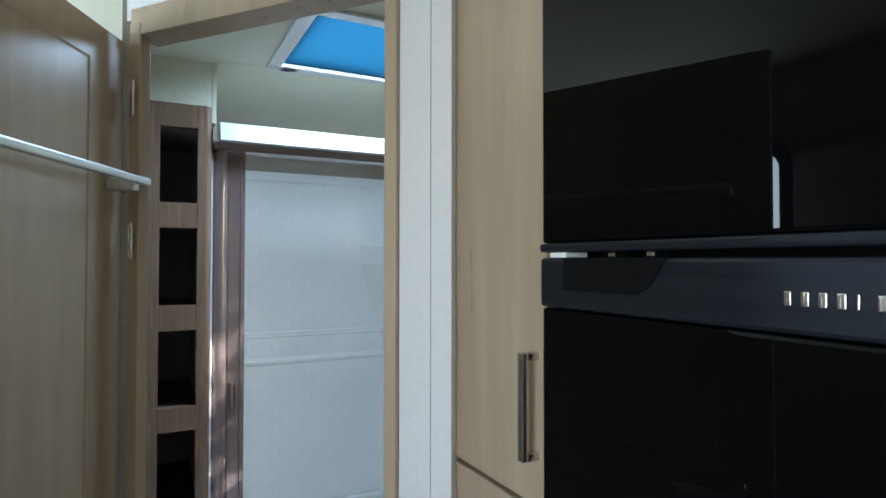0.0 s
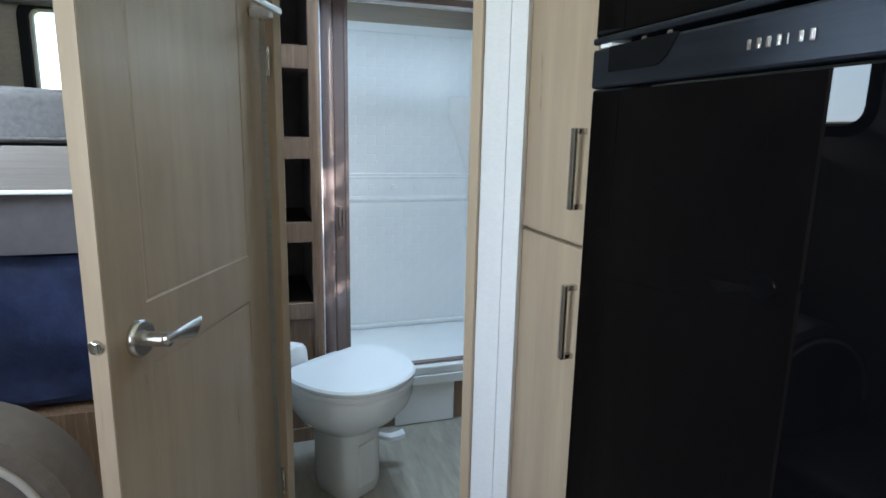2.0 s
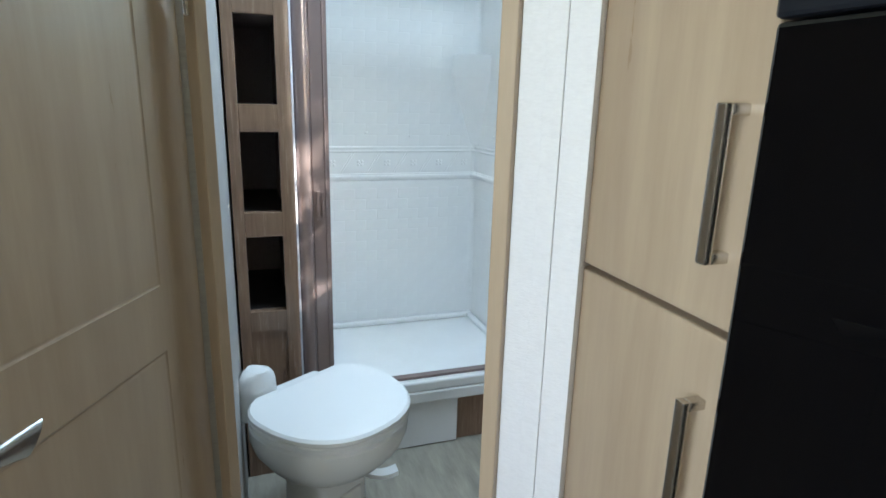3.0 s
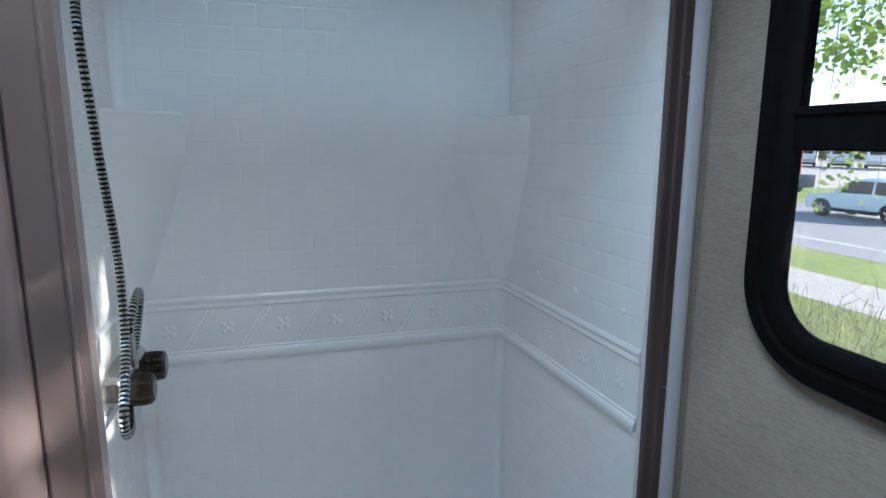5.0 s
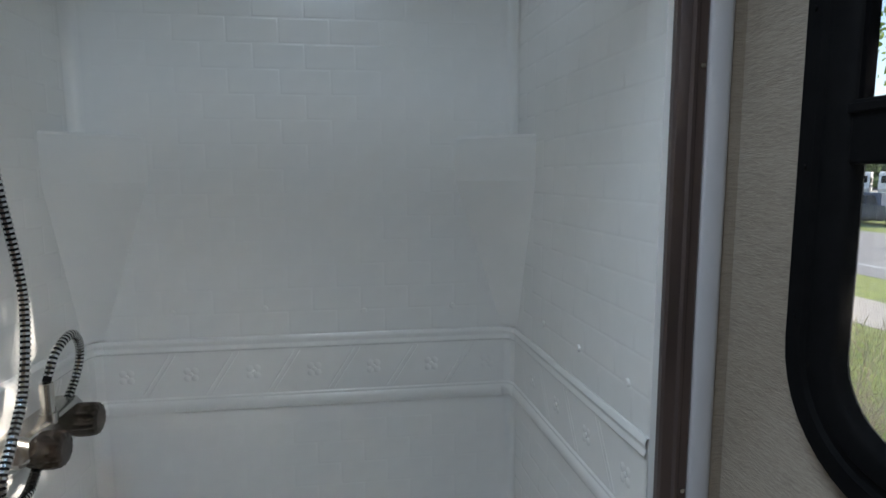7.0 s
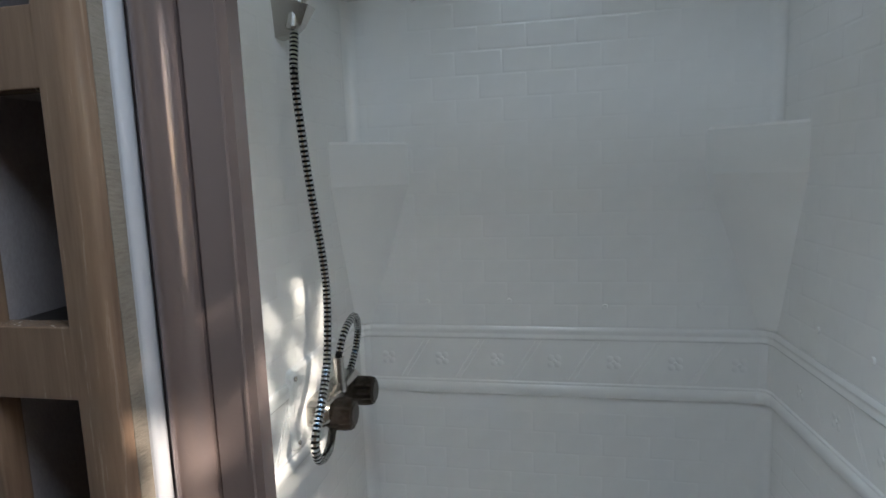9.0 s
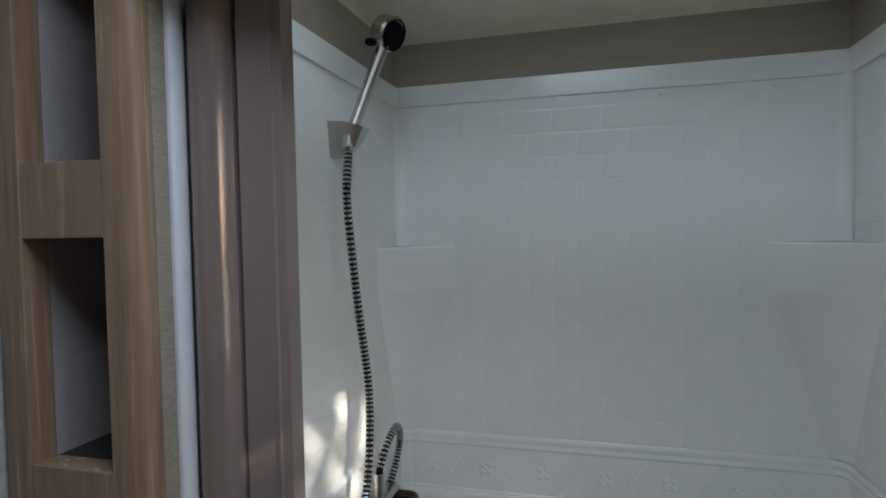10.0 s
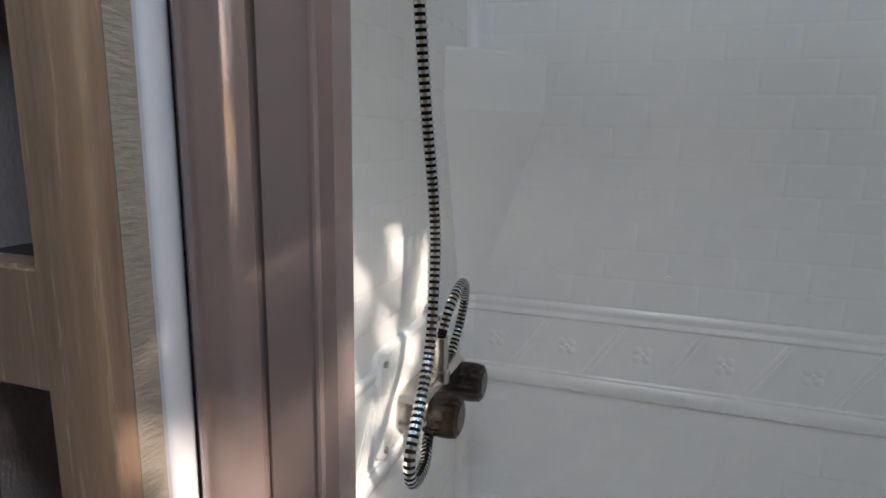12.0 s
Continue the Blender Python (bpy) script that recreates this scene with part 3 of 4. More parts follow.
# hand shower: wall holder, handle, head
hs = thing("hand_shower", "nickel hand shower in its wall holder", "hand shower")
bm = bmesh.new()
loft(bm, [[(XS0 + .0, 2.692, 1.725), (XS0, 2.732, 1.725), (XS0, 2.727, 1.665), (XS0, 2.699, 1.665)], [(XS0 + .03, 2.694, 1.722), (XS0 + .03, 2.730, 1.722), (XS0 + .025, 2.725, 1.668), (XS0 + .025, 2.701, 1.668)], [(XS0 + .062, 2.697, 1.712), (XS0 + .062, 2.727, 1.712), (XS0 + .045, 2.722, 1.682), (XS0 + .045, 2.704, 1.682)]])
part("holder", bm, NICKEL, hs)


def cyl_between(bm, p, q, r0, r1, n=18):
    p, q = Vector(p), Vector(q)
    m = (q - p).to_track_quat('Z', 'Y').to_matrix().to_4x4()
    L = (q - p).length
    loft(bm, [[p + m.to_3x3() @ Vector((r * math.cos(2 * math.pi * k / n), r * math.sin(2 * math.pi * k / n), z)) for k in range(n)] for z, r in ((0, r0 * .8), (.004, r0), (L - .004, r1), (L, r1 * .8))])


H0, H1 = (.338, 2.709, 1.695), (.385, 2.762, 1.868)
bm = bmesh.new()
cyl_between(bm, H0, H1, .0095, .0115)
part("handle", bm, NICKEL, hs)
bm = bmesh.new()
cyl_between(bm, (.335, 2.704, 1.675), (.341, 2.711, 1.716), .012, .012)
part("collar", bm, NICKEL, hs)
bm = bmesh.new()
cyl_between(bm, (.374, 2.770, 1.893), (.402, 2.760, 1.876), .026, .031, 24)
hd2 = part("head", bm, NICKEL, hs)
bm = bmesh.new()
cyl_between(bm, (.402, 2.760, 1.876), (.405, 2.759, 1.8745), .027, .026, 24)
part("spray_face", bm, RUBBER, hd2, "dark spray face")
bm = bmesh.new()
cyl_between(bm, (.362, 2.738, 1.862), (.378, 2.734, 1.858), .007, .007, 12)
part("flow_button", bm, RUBBER, hs)
# ribbed hose: many short rings along a line
HOSE = [(.338, 2.705, 1.672), (.345, 2.678, 1.600), (.350, 2.682, 1.500), (.352, 2.700, 1.400), (.356, 2.720, 1.290), (.360, 2.716, 1.215), (.366, 2.684, 1.120), (.372, 2.636, 1.065), (.374, 2.600, 1.020), (.372, 2.614, .980), (.366, 2.668, .970),
        (.350, 2.735, .985), (.338, 2.830, 1.020), (.338, 2.895, 1.070), (.345, 2.903, 1.120), (.355, 2.858, 1.158), (.356, 2.800, 1.143), (.350, 2.775, 1.100)]


def spline_points(pts, step):
    out, P = [], [Vector(p) for p in pts]
    P = [2 * P[0] - P[1]] + P + [2 * P[-1] - P[-2]]
    for i in range(1, len(P) - 2):
        for k in range(300):
            t = k / 300
            a, b, c, d = P[i - 1:i + 3]
            out.append(.5 * ((2 * b) + (c - a) * t + (2 * a - 5 * b + 4 * c - d) * t * t + (3 * b - a - 3 * c + d) * t ** 3))
    res, acc = [out[0]], 0
    for a, b in zip(out, out[1:]):
        acc += (b - a).length
        if acc >= step:
            res.append(b)
            acc = 0
    return res


CHROME = mat("chrome", (0.62, 0.62, 0.61), 0.12, 1.0)
hose = thing("shower_hose", "chrome and black ribbed flexible shower hose", "hose")


def hose_part(name, sel, r, material, label):
    pts = spline_points(HOSE, .0018)
    bm = bmesh.new()
    n = 10
    up = Vector((1, 0, 0))
    rings = []
    for i, p in enumerate(pts):
        d = (pts[min(i + 1, len(pts) - 1)] - pts[max(i - 1, 0)]).normalized()
        u = up.cross(d).normalized()
        v = d.cross(u)
        rings.append([p + r * (u * math.cos(2 * math.pi * k / n) + v * math.sin(2 * math.pi * k / n)) for k in range(n)])
    if sel is None:
        loft(bm, rings)
    else:
        for i in range(0, len(rings) - 4, 4):
            loft(bm, rings[i:i + 3])
    return part(name, bm, material, hose, label)


hose_part("liner", None, .0064, RUBBER, "black inner hose")
hose_part("ring_coil", 1, .0078, CHROME, "chrome spiral rings")["kind"] = "stuff"

# ---- toilet ----
TM = pose(.305, 1.955, 0, 0, 0, math.degrees(math.atan2(-.85, .53)))     # local +x points to the toilet's front
toilet = thing("toilet", "white ceramic pedestal toilet with closed lid", "toilet")


def egg(l0, l1, w, z, n=36, sq=2.2, back=-1):
    out = []
    for k in range(n):
        a = 2 * math.pi * k / n
        c, s = math.cos(a), math.sin(a)
        L = l1 if c > 0 else l0
        e = 2 / sq
        k2 = 1.13 if z > .28 else 1.0
        out.append(TM @ Vector((max(math.copysign(abs(c) ** e, c) * L * k2, back), math.copysign(abs(s) ** e, s) * w * k2, z)))
    return out


bm = bmesh.new()
loft(bm, [egg(.15, .215, .185, .435), egg(.158, .222, .192, .425), egg(.16, .222, .192, .395), egg(.155, .205, .180, .350), egg(.14, .165, .150, .300), egg(.125, .125, .118, .262), egg(.12, .11, .105, .245)])
part("bowl", bm, WHITE, toilet)
bm = bmesh.new()
loft(bm, [egg(.120, .112, .102, .250, sq=3.0), egg(.116, .108, .096, .20, sq=3.2), egg(.116, .110, .098, .06, sq=3.4), egg(.114, .108, .097, .02, sq=3.4), egg(.108, .102, .092, .0, sq=3.4)])
part("pedestal", bm, WHITE, toilet)
bm = bmesh.new()
loft(bm, [egg(.13, .218, .188, .436, sq=2.3, back=-.118), egg(.135, .224, .193, .440, sq=2.3, back=-.118), egg(.135, .224, .193, .452, sq=2.3, back=-.118), egg(.132, .220, .190, .456, sq=2.3, back=-.118)])
part("seat", bm, WHITE, toilet)
bm = bmesh.new()
loft(bm, [egg(.135, .222, .191, .458, sq=2.3, back=-.118), egg(.14, .226, .195, .462, sq=2.3, back=-.118), egg(.14, .226, .195, .472, sq=2.3, back=-.118), egg(.135, .219, .189, .479, sq=2.3, back=-.118), egg(.10, .16, .13, .482, sq=2.2, back=-.10)])
part("lid", bm, WHITE, toilet)
bm = bmesh.new()
loft(bm, [[TM @ Vector((-.160 + .035 * math.cos(2 * math.pi * k / 20), -.115 + .062 * math.sin(2 * math.pi * k / 20) * f, z)) for k in range(20)] for z, f in ((.40, 1.0), (.47, 1.0), (.505, .95), (.525, .84), (.538, .66), (.544, .36))])
part("hinge_cap", bm, WHITE, toilet)
bm = bmesh.new()
box(bm, -.19, -.12, .30, -.10, .12, .455, bevel=.02, seg=3, m=TM)
part("rear_deck", bm, WHITE, toilet)
bm = bmesh.new()
loft(bm, [[(.425 + .115 * u, 2.06 - .045 * u + w, .125 - .020 * math.sin(u * 2.6) + .018 * u * u + h) for w, h in ((-.022, 0), (.022, 0), (.020, .014), (-.020, .014))] for u in [i / 8 for i in range(9)]])
part("flush_pedal", bm, WHITE, toilet, "white flush pedal")
bm = bmesh.new()
box(bm, .085, -.040, .04, .116, .040, .21, bevel=.006, m=TM)
part("front_rib", bm, WHITE, toilet)

# ---- vanity with marble-look counter ----
van = thing("vanity", "brown wood vanity with open shelves beneath the window", "vanity")
VX, VY0, VY1, VZ = 1.075, 1.30, 2.285, .742
boxpart("end_panel", (VX, VY1 - .02, 0, XW - .001, VY1, VZ), WOOD_D, van)
boxpart("end_panel", (VX, VY0, 0, XW - .001, VY0 + .02, VZ), WOOD_D, van)
boxpart("back_panel", (XW - .012, VY0 + .02, 0, XW - .002, VY1 - .02, VZ), LINER, van, bevel=0)
for z in (.02, .38, .545):
    boxpart("shelf", (VX + .006, VY0 + .02, z, XW - .012, VY1 - .02, z + .018), WOOD_D, van)
boxpart("top_rail", (VX - .002, VY0, .705, VX + .018, VY1, VZ), WOOD_D, van)
boxpart("stile", (VX - .002, VY1 - .035, 0, VX + .018, VY1 - .001, .705), WOOD_D, van)
boxpart("mid_rail", (VX - .002, VY0 + .02, .545, VX + .018, VY1 - .035, .575), WOOD_D, van)
ct = boxpart("countertop", (VX - .022, VY0 - .01, VZ + .001, XW - .001, VY1 + .018, .782), MARBLE, bevel=.006)
tagged(ct, "white marble-look laminate countertop on the vanity", "countertop")

# ---- bathroom window ----
def window_unit(name, label, x, y0, z0, y1, z1, bar, r=.075):
    """A black two-pane window with a broad rounded frame on the inside of a side wall (room on the -x side)."""
    w = thing(name, label, "window")
    bm = bmesh.new()
    # (inset from the opening, out of the wall): outer rim to the glass
    steps = [(-.061, .0005), (-.061, -.010), (-.056, -.016), (-.035, -.017), (-.032, -.012), (-.025, -.012), (-.021, -.016), (-.005, -.015), (0.0, -.012), (.003, -.008), (.004, .004), (-.030, .028), (-.056, .052)]
    loops = [[(x + o, y, z) for y, z in rounded_loop(y0 + i, z0 + i, y1 - i, z1 - i, max(r - i, .02), 10)] for i, o in steps]
    loft(bm, loops, close_ends=False)
    part("window_frame", bm, RUBBER, w)
    b0, b1 = bar
    b = boxpart("crossbar", (x - .012, y0, b0, x + .004, y1, b1), RUBBER, w, bevel=.003)
    boxpart("bar_lip", (x - .016, y0, b1 - .012, x - .012, y1, b1 - .004), RUBBER, b, bevel=.001)
    bm = bmesh.new()
    for yy in (y0 + .001, y1 - .008):
        box(bm, x - .008, yy, b1, x + .004, yy + .007, z1 - .01, bevel=.002)
    part("sash_stile", bm, MATT, w)
    for za, zb in ((z0 - .01, b0), (b1, z1 + .01)):
        g = boxpart("pane", (x + .005, y0 - .01, za, x + .007, y1 + .01, zb), GLASS, w, bevel=0)
        g.visible_shadow = False
    for k in range(7):
        bm = bmesh.new()
        yy = y0 + .06 + (y1 - y0 - .12) * k / 6
        disc(bm, .0028, .002, 8, m=Matrix.Translation((x - .0165, yy, z0 - .045)) @ pose(0, 0, 0, 0, 0, -90))
        part("screw", bm, RUBBER, w)
    for k in range(4):
        bm = bmesh.new()
        disc(bm, .0028, .002, 8, m=Matrix.Translation((x - .0165, y1 + .045, z0 + .1 + .15 * k)) @ pose(0, 0, 0, 0, 0, -90))
        part("screw", bm, RUBBER, w)
    return w


MATT = mat("matt_black", (0.004, 0.004, 0.0045), 0.9, spec=0.0)
GLASS = mat("window_glass", (0.97, 0.98, 0.98), 0.0)
GLASS.node_tree.nodes["Principled BSDF"].inputs["Transmission Weight"].default_value = 1.0
GLASS.node_tree.nodes["Principled BSDF"].inputs["IOR"].default_value = 1.45
window_unit("window_1", "black-framed two-pane window with rounded corners above the vanity", XW, *WIN[:4], (1.434, 1.492))

# insect screen of the lower pane
scr = thing("insect_screen", "fine grey insect screen in the lower window pane", "insect screen")
bm = bmesh.new()
y0, y1, z0, z1 = WIN[0], WIN[2], WIN[1], 1.434
MESHM = mat("screen_wire", (0.25, 0.25, 0.25), 0.6)
for k in range(330):
    yy = y0 + (y1 - y0) * k / 330
    box(bm, XW + .0020, yy, z0, XW + .0023, yy + .000022, z1)
for k in range(150):
    zz = z0 + (z1 - z0) * k / 150
    box(bm, XW + .0020, y0, zz, XW + .0023, y1, zz + .000022)
part("wire_grid", bm, MESHM, scr)["kind"] = "stuff"

# ---- skylight ----
sk = thing("skylight", "white-framed roof skylight with blue-tinted dome", "skylight")
bm = bmesh.new()
o = .045
for d in ((SKY[0] - o, SKY[1] - o, SKY[2] + o, SKY[1]), (SKY[0] - o, SKY[3], SKY[2] + o, SKY[3] + o), (SKY[0] - o, SKY[1], SKY[0], SKY[3]), (SKY[2], SKY[1], SKY[2] + o, SKY[3])):
    box(bm, d[0], d[1], ZC - .012, d[2], d[3], ZC - .0005, bevel=.003)
part("frame", bm, WHITE, sk)
bm = bmesh.new()
for d in ((SKY[0] - .012, SKY[1] - .012, SKY[0], SKY[3] + .012), (SKY[2], SKY[1] - .012, SKY[2] + .012, SKY[3] + .012), (SKY[0], SKY[1] - .012, SKY[2], SKY[1]), (SKY[0], SKY[3], SKY[2], SKY[3] + .012)):
    box(bm, d[0], d[1], ZC - .001, d[2], d[3], ZC + .35)
part("shaft", bm, WHITE, sk)
DOME = mat("tinted_dome", (0.10, 0.42, 0.75), 0.35)
tl = DOME.node_tree.nodes.new("ShaderNodeBsdfTranslucent")
tl.inputs[0].default_value = (0.003, 0.013, 0.022, 1)
DOME.node_tree.links.new(tl.outputs[0], DOME.node_tree.nodes["Material Output"].inputs[0])
bm = bmesh.new()
n = 10
grid = [[bm.verts.new((SKY[0] + (SKY[2] - SKY[0]) * i / n, SKY[1] + (SKY[3] - SKY[1]) * j / n, ZC + .004 + .035 * math.sin(math.pi * i / n) ** .6 * math.sin(math.pi * j / n) ** .6)) for j in range(n + 1)] for i in range(n + 1)]
for i in range(n):
    for j in range(n):
        bm.faces.new((grid[i][j], grid[i + 1][j], grid[i + 1][j + 1], grid[i][j + 1]))
dm = part("dome", bm, DOME, sk, "blue-tinted acrylic dome")
dm.visible_shadow = False
bm = bmesh.new()
disc(bm, .035, .012, 24, m=Matrix.Translation((.52, 2.27, ZC)) @ pose(0, 0, 0, 90, 0, 0))
tagged(part("ceiling_button", bm, WHITE), "small round white cover on the ceiling", "cover")

# ---- pantry cabinet ----
pantry = thing("pantry_cabinet", "tall light wood pantry cabinet with two doors", "cabinet")
boxpart("carcass", (.520, .749, .06, XW - .002, .998, ZC - .001), WOOD, pantry)
boxpart("plinth", (.56, .752, .001, XW - .01, .995, .06), WOOD, pantry, bevel=0)
for z0, z1, h0 in ((1.134, 2.08, 1.191), (.10, 1.127, .936)):
    bm = bmesh.new()
    box(bm, .500, .752, z0, .518, .997, z1, bevel=.0025)
    dd = part("cabinet_door", bm, WOOD, pantry)
    hp = boxpart("handle", (.4755, .766, h0, .4835, .778, h0 + .130), NICKEL, dd, "flat brushed nickel pull", bevel=.002)
    for zz in (h0, h0 + .120):
        boxpart("handle_foot", (.4825, .766, zz, .501, .778, zz + .010), NICKEL, hp, bevel=.002)

# ---- refrigerator ----
fr = thing("refrigerator", "glossy black glass refrigerator with steel trim band", "refrigerator")
FX, FY0, FY1 = .490, .135, .747
boxpart("body", (.545, FY0, .16, 1.20, FY1 - .004, 1.93), RUBBER, fr, bevel=.004)
lowd = boxpart("lower_door", (FX, FY0, .20, .543, FY1, 1.377), BLACK, fr, bevel=.004)
band = boxpart("trim_band", (FX - .003, FY0, 1.3785, .543, FY1, 1.4345), STEEL_D, fr, "dark steel trim band", bevel=.004)
bm = bmesh.new()
loft(bm, [[(x, y, z) for y, z in ((FY1 - .045, 1.4343), (FY1 - .045, 1.399), (FY1 - .150, 1.399), (FY1 - .168, 1.408), (FY1 - .188, 1.4343))] for x in (FX - .0045, FX - .0032)])
part("handle_recess", bm, RUBBER, band, "dark grip recess")
frz = boxpart("freezer_door", (FX, FY0, 1.4515, .543, FY1, 1.93), BLACK, fr, bevel=.004)
boxpart("freezer_lip", (FX - .004, FY0, 1.441, .530, FY1, 1.451), STEEL_D, frz, bevel=.003)
boxpart("hinge_tab", (FX - .002, FY1 - .046, 1.4348, .52, FY1 - .018, 1.4406), WHITE, fr, "pale hinge tab", bevel=.001)
for k, w in enumerate((.010, .011, .011, .011, .004, .011, .011)):
    y = .453 - .0121 * k
    boxpart("badge_bar", (FX - .0055, y - w * .55, 1.399, FX - .0032, y, 1.410), NICKEL, band, "raised metal badge bar", bevel=.001)
for y in (FY1 - .110, FY1 - .160):
    boxpart("catch", (FX + .0, y - .010, 1.4348, FX + .02, y, 1.4400), NICKEL, fr, bevel=.001)
fc = thing("fridge_cabinet", "light wood cabinet housing around the refrigerator", "cabinet")
boxpart("side_panel", (.56, FY0 - .012, .0, XW - .002, FY0 - .001, ZC - .001), WOOD, fc)
boxpart("plinth", (.52, FY0, .002, 1.2, FY1 - .003, .158), WOOD, fc)
boxpart("top_panel", (.52, FY0, 1.935, 1.2, FY1 - .003, ZC - .001), WOOD, fc)
structure(boxpart("wall_kitchen", (.70, YF, 0, XW, FY0 - .015, ZC), WOOD, bevel=0), "wood-grain kitchen wall beyond the refrigerator")

# ---- bunks ----
bunk = thing("upper_bunk", "beige upper bunk bed with white edge trim", "bunk bed")
boxpart("board", (XL + .001, 2.05, 1.112, .029, YR - .001, 1.245), textured("bunk_board", (0.21, 0.178, 0.158), (0.255, 0.218, 0.195), (1, 1, 30), (0.5, 0.65), 0.1, 4, 5.0), bunk, bevel=.003)
boxpart("fascia", (XL + .001, 2.072, .905, .029, 2.086, 1.1115), textured("fascia_panel", (0.10, 0.088, 0.096), (0.13, 0.115, 0.124), (1, 1, 1), (0.6, 0.7), 0.1, 4, 20.0), bunk, "grey-mauve panel beneath the bunk board", bevel=.002)
boxpart("edge_trim", (XL + .001, 2.042, 1.098, .029, 2.06, 1.112), WHITE, bunk, bevel=.003)


def soft_block(name, dims, material, parent=None, amp=.012, seed=0, bevel=.03):
    """A cushion: a rounded block with an uneven surface."""
    bm = bmesh.new()
    x0, y0, z0, x1, y1, z1 = dims
    box(bm, *dims)
    bmesh.ops.subdivide_edges(bm, edges=bm.edges, cuts=12, use_grid_fill=True)
    c = Vector(((x0 + x1) / 2, (y0 + y1) / 2, (z0 + z1) / 2))
    h = Vector(((x1 - x0) / 2, (y1 - y0) / 2, (z1 - z0) / 2))
    for v in bm.verts:
        d = v.co - c
        q = Vector((max(abs(d.x) - h.x + bevel, 0), max(abs(d.y) - h.y + bevel, 0), max(abs(d.z) - h.z + bevel, 0)))
        if q.length > bevel:
            k = (q.length - bevel)
            n = q.normalized()
            v.co -= Vector((math.copysign(n.x * k, d.x), math.copysign(n.y * k, d.y), math.copysign(n.z * k, d.z)))
        nn = noise.noise(v.co * 6 + Vector((seed, 0, 0))) + .5 * noise.noise(v.co * 15)
        if v.co.z > z0 + .02:
            v.co += Vector((0, -amp * nn * (1 if v.co.y < c.y else 0), amp * nn if v.co.z > c.z else 0))
    return part(name, bm, material, parent)


mt = thing("mattress", "grey quilted mattress on the upper bunk", "mattress", (0, 0, 0))
soft_block("cover", (XL + .01, 2.062, 1.2465, .02, YR - .01, 1.42), GREYFAB, mt, .010, 3)
tube("piping", [(XL + .02, 2.058, 1.268), (-.7, 2.054, 1.266), (-.3, 2.056, 1.268), (.015, 2.058, 1.266)], .006, GREYFAB, mt)
lb = thing("lower_bunk", "dark lower bunk base", "bunk bed")
boxpart("base", (XL + .001, 2.06, .001, .029, YR - .001, .36), WOOD_D, lb)
cu = thing("navy_cushion", "crumpled navy blue cushion on the lower bunk", "cushion")
soft_block("cushion", (XL + .02, 2.10, .361, .015, YR - .03, .91), NAVY, cu, .03, 8, .06)
# roller shade box over the bunk window
sh = thing("window_valance", "dark brown valance above the bunk window", "valance")
boxpart("board", (-.98, YR - .05, 1.815, -.28, YR - .001, 1.93), textured("valance_brown", (0.035, 0.026, 0.022), (0.05, 0.038, 0.032), (1, 1, 1), (0.6, 0.7), 0.2, 4, 20.0), sh, bevel=.012)
w2 = thing("window_2", "black-framed bunk window", "window")
bm = bmesh.new()
lo = []
for i, o in ((-.05, 0.0), (-.05, -.014), (-.01, -.016), (0, .03)):
    lo.append([(a, YR + o - .0005, z) for a, z in rounded_loop(-.87 + i, 1.43 + i, -.40 - i, 1.80 - i, max(.03 - i, .01), 6)])
loft(bm, lo, close_ends=False)
part("window_frame", bm, RUBBER, w2)
w3 = thing("window_3", "black-framed living room window", "window")
for (a0, z0, a1, z1) in ((-.95, .95, .35, 1.8), (1.49, 1.375, 2.25, 1.82)):
    bm = bmesh.new()
    lo = []
    for i, o in ((-.05, 0.0), (-.05, .014), (-.01, .016), (0, -.02)):
        lo.append([(XL + o + .0005, a, z) for a, z in rounded_loop(a0 + i, z0 + i, a1 - i, z1 - i, max(.06 - i, .01), 6)])
    loft(bm, lo, close_ends=False)
    part("window_frame", bm, RUBBER, w3)

# ---- tan armchair beside the door ----
ac = thing("armchair", "tan leatherette armchair with rounded piped back", "armchair")
for name, x0, rad, y0, y1, mm in (("back", -.62, .27, 1.16, 1.34, TAN),):
    bm = bmesh.new()
    loops = []
    for y, k in ((y0, .90), (y0 + .012, .97), (y0 + .04, 1.0), (y1 - .04, 1.0), (y1, .92)):
        lp = [(x0 - rad * k, y, .30), (x0 - rad * k, y, .45)]
        for a in range(180, -1, -10):
            lp.append((x0 + rad * k * math.cos(radians(a)), y, .505 + rad * k * math.sin(radians(a)) * .98))
        lp.append((x0 + rad * k, y, .30))
        loops.append(lp)
    loft(bm, loops)
    part("back", bm, mm, ac)
    tube("piping", [(x0 + rad * .80 * math.cos(radians(a)), y0 - .002, .505 + rad * .80 * math.sin(radians(a))) for a in range(180, -1, -15)], .008, textured("piping", (0.38, 0.35, 0.31), (0.44, 0.41, 0.37), (1, 1, 1), (0.5, 0.6), 0.1, 4, 30.0), ac)
soft_block("seat", (-.90, .75, .28, -.36, 1.16, .45), TAN, ac, .006, 5, .05)
for s in (-.86, -.42):
    for y in (.80, 1.28):
        boxpart("leg", (s, y, .001, s + .04, y + .04, .285), WOOD_D, ac)

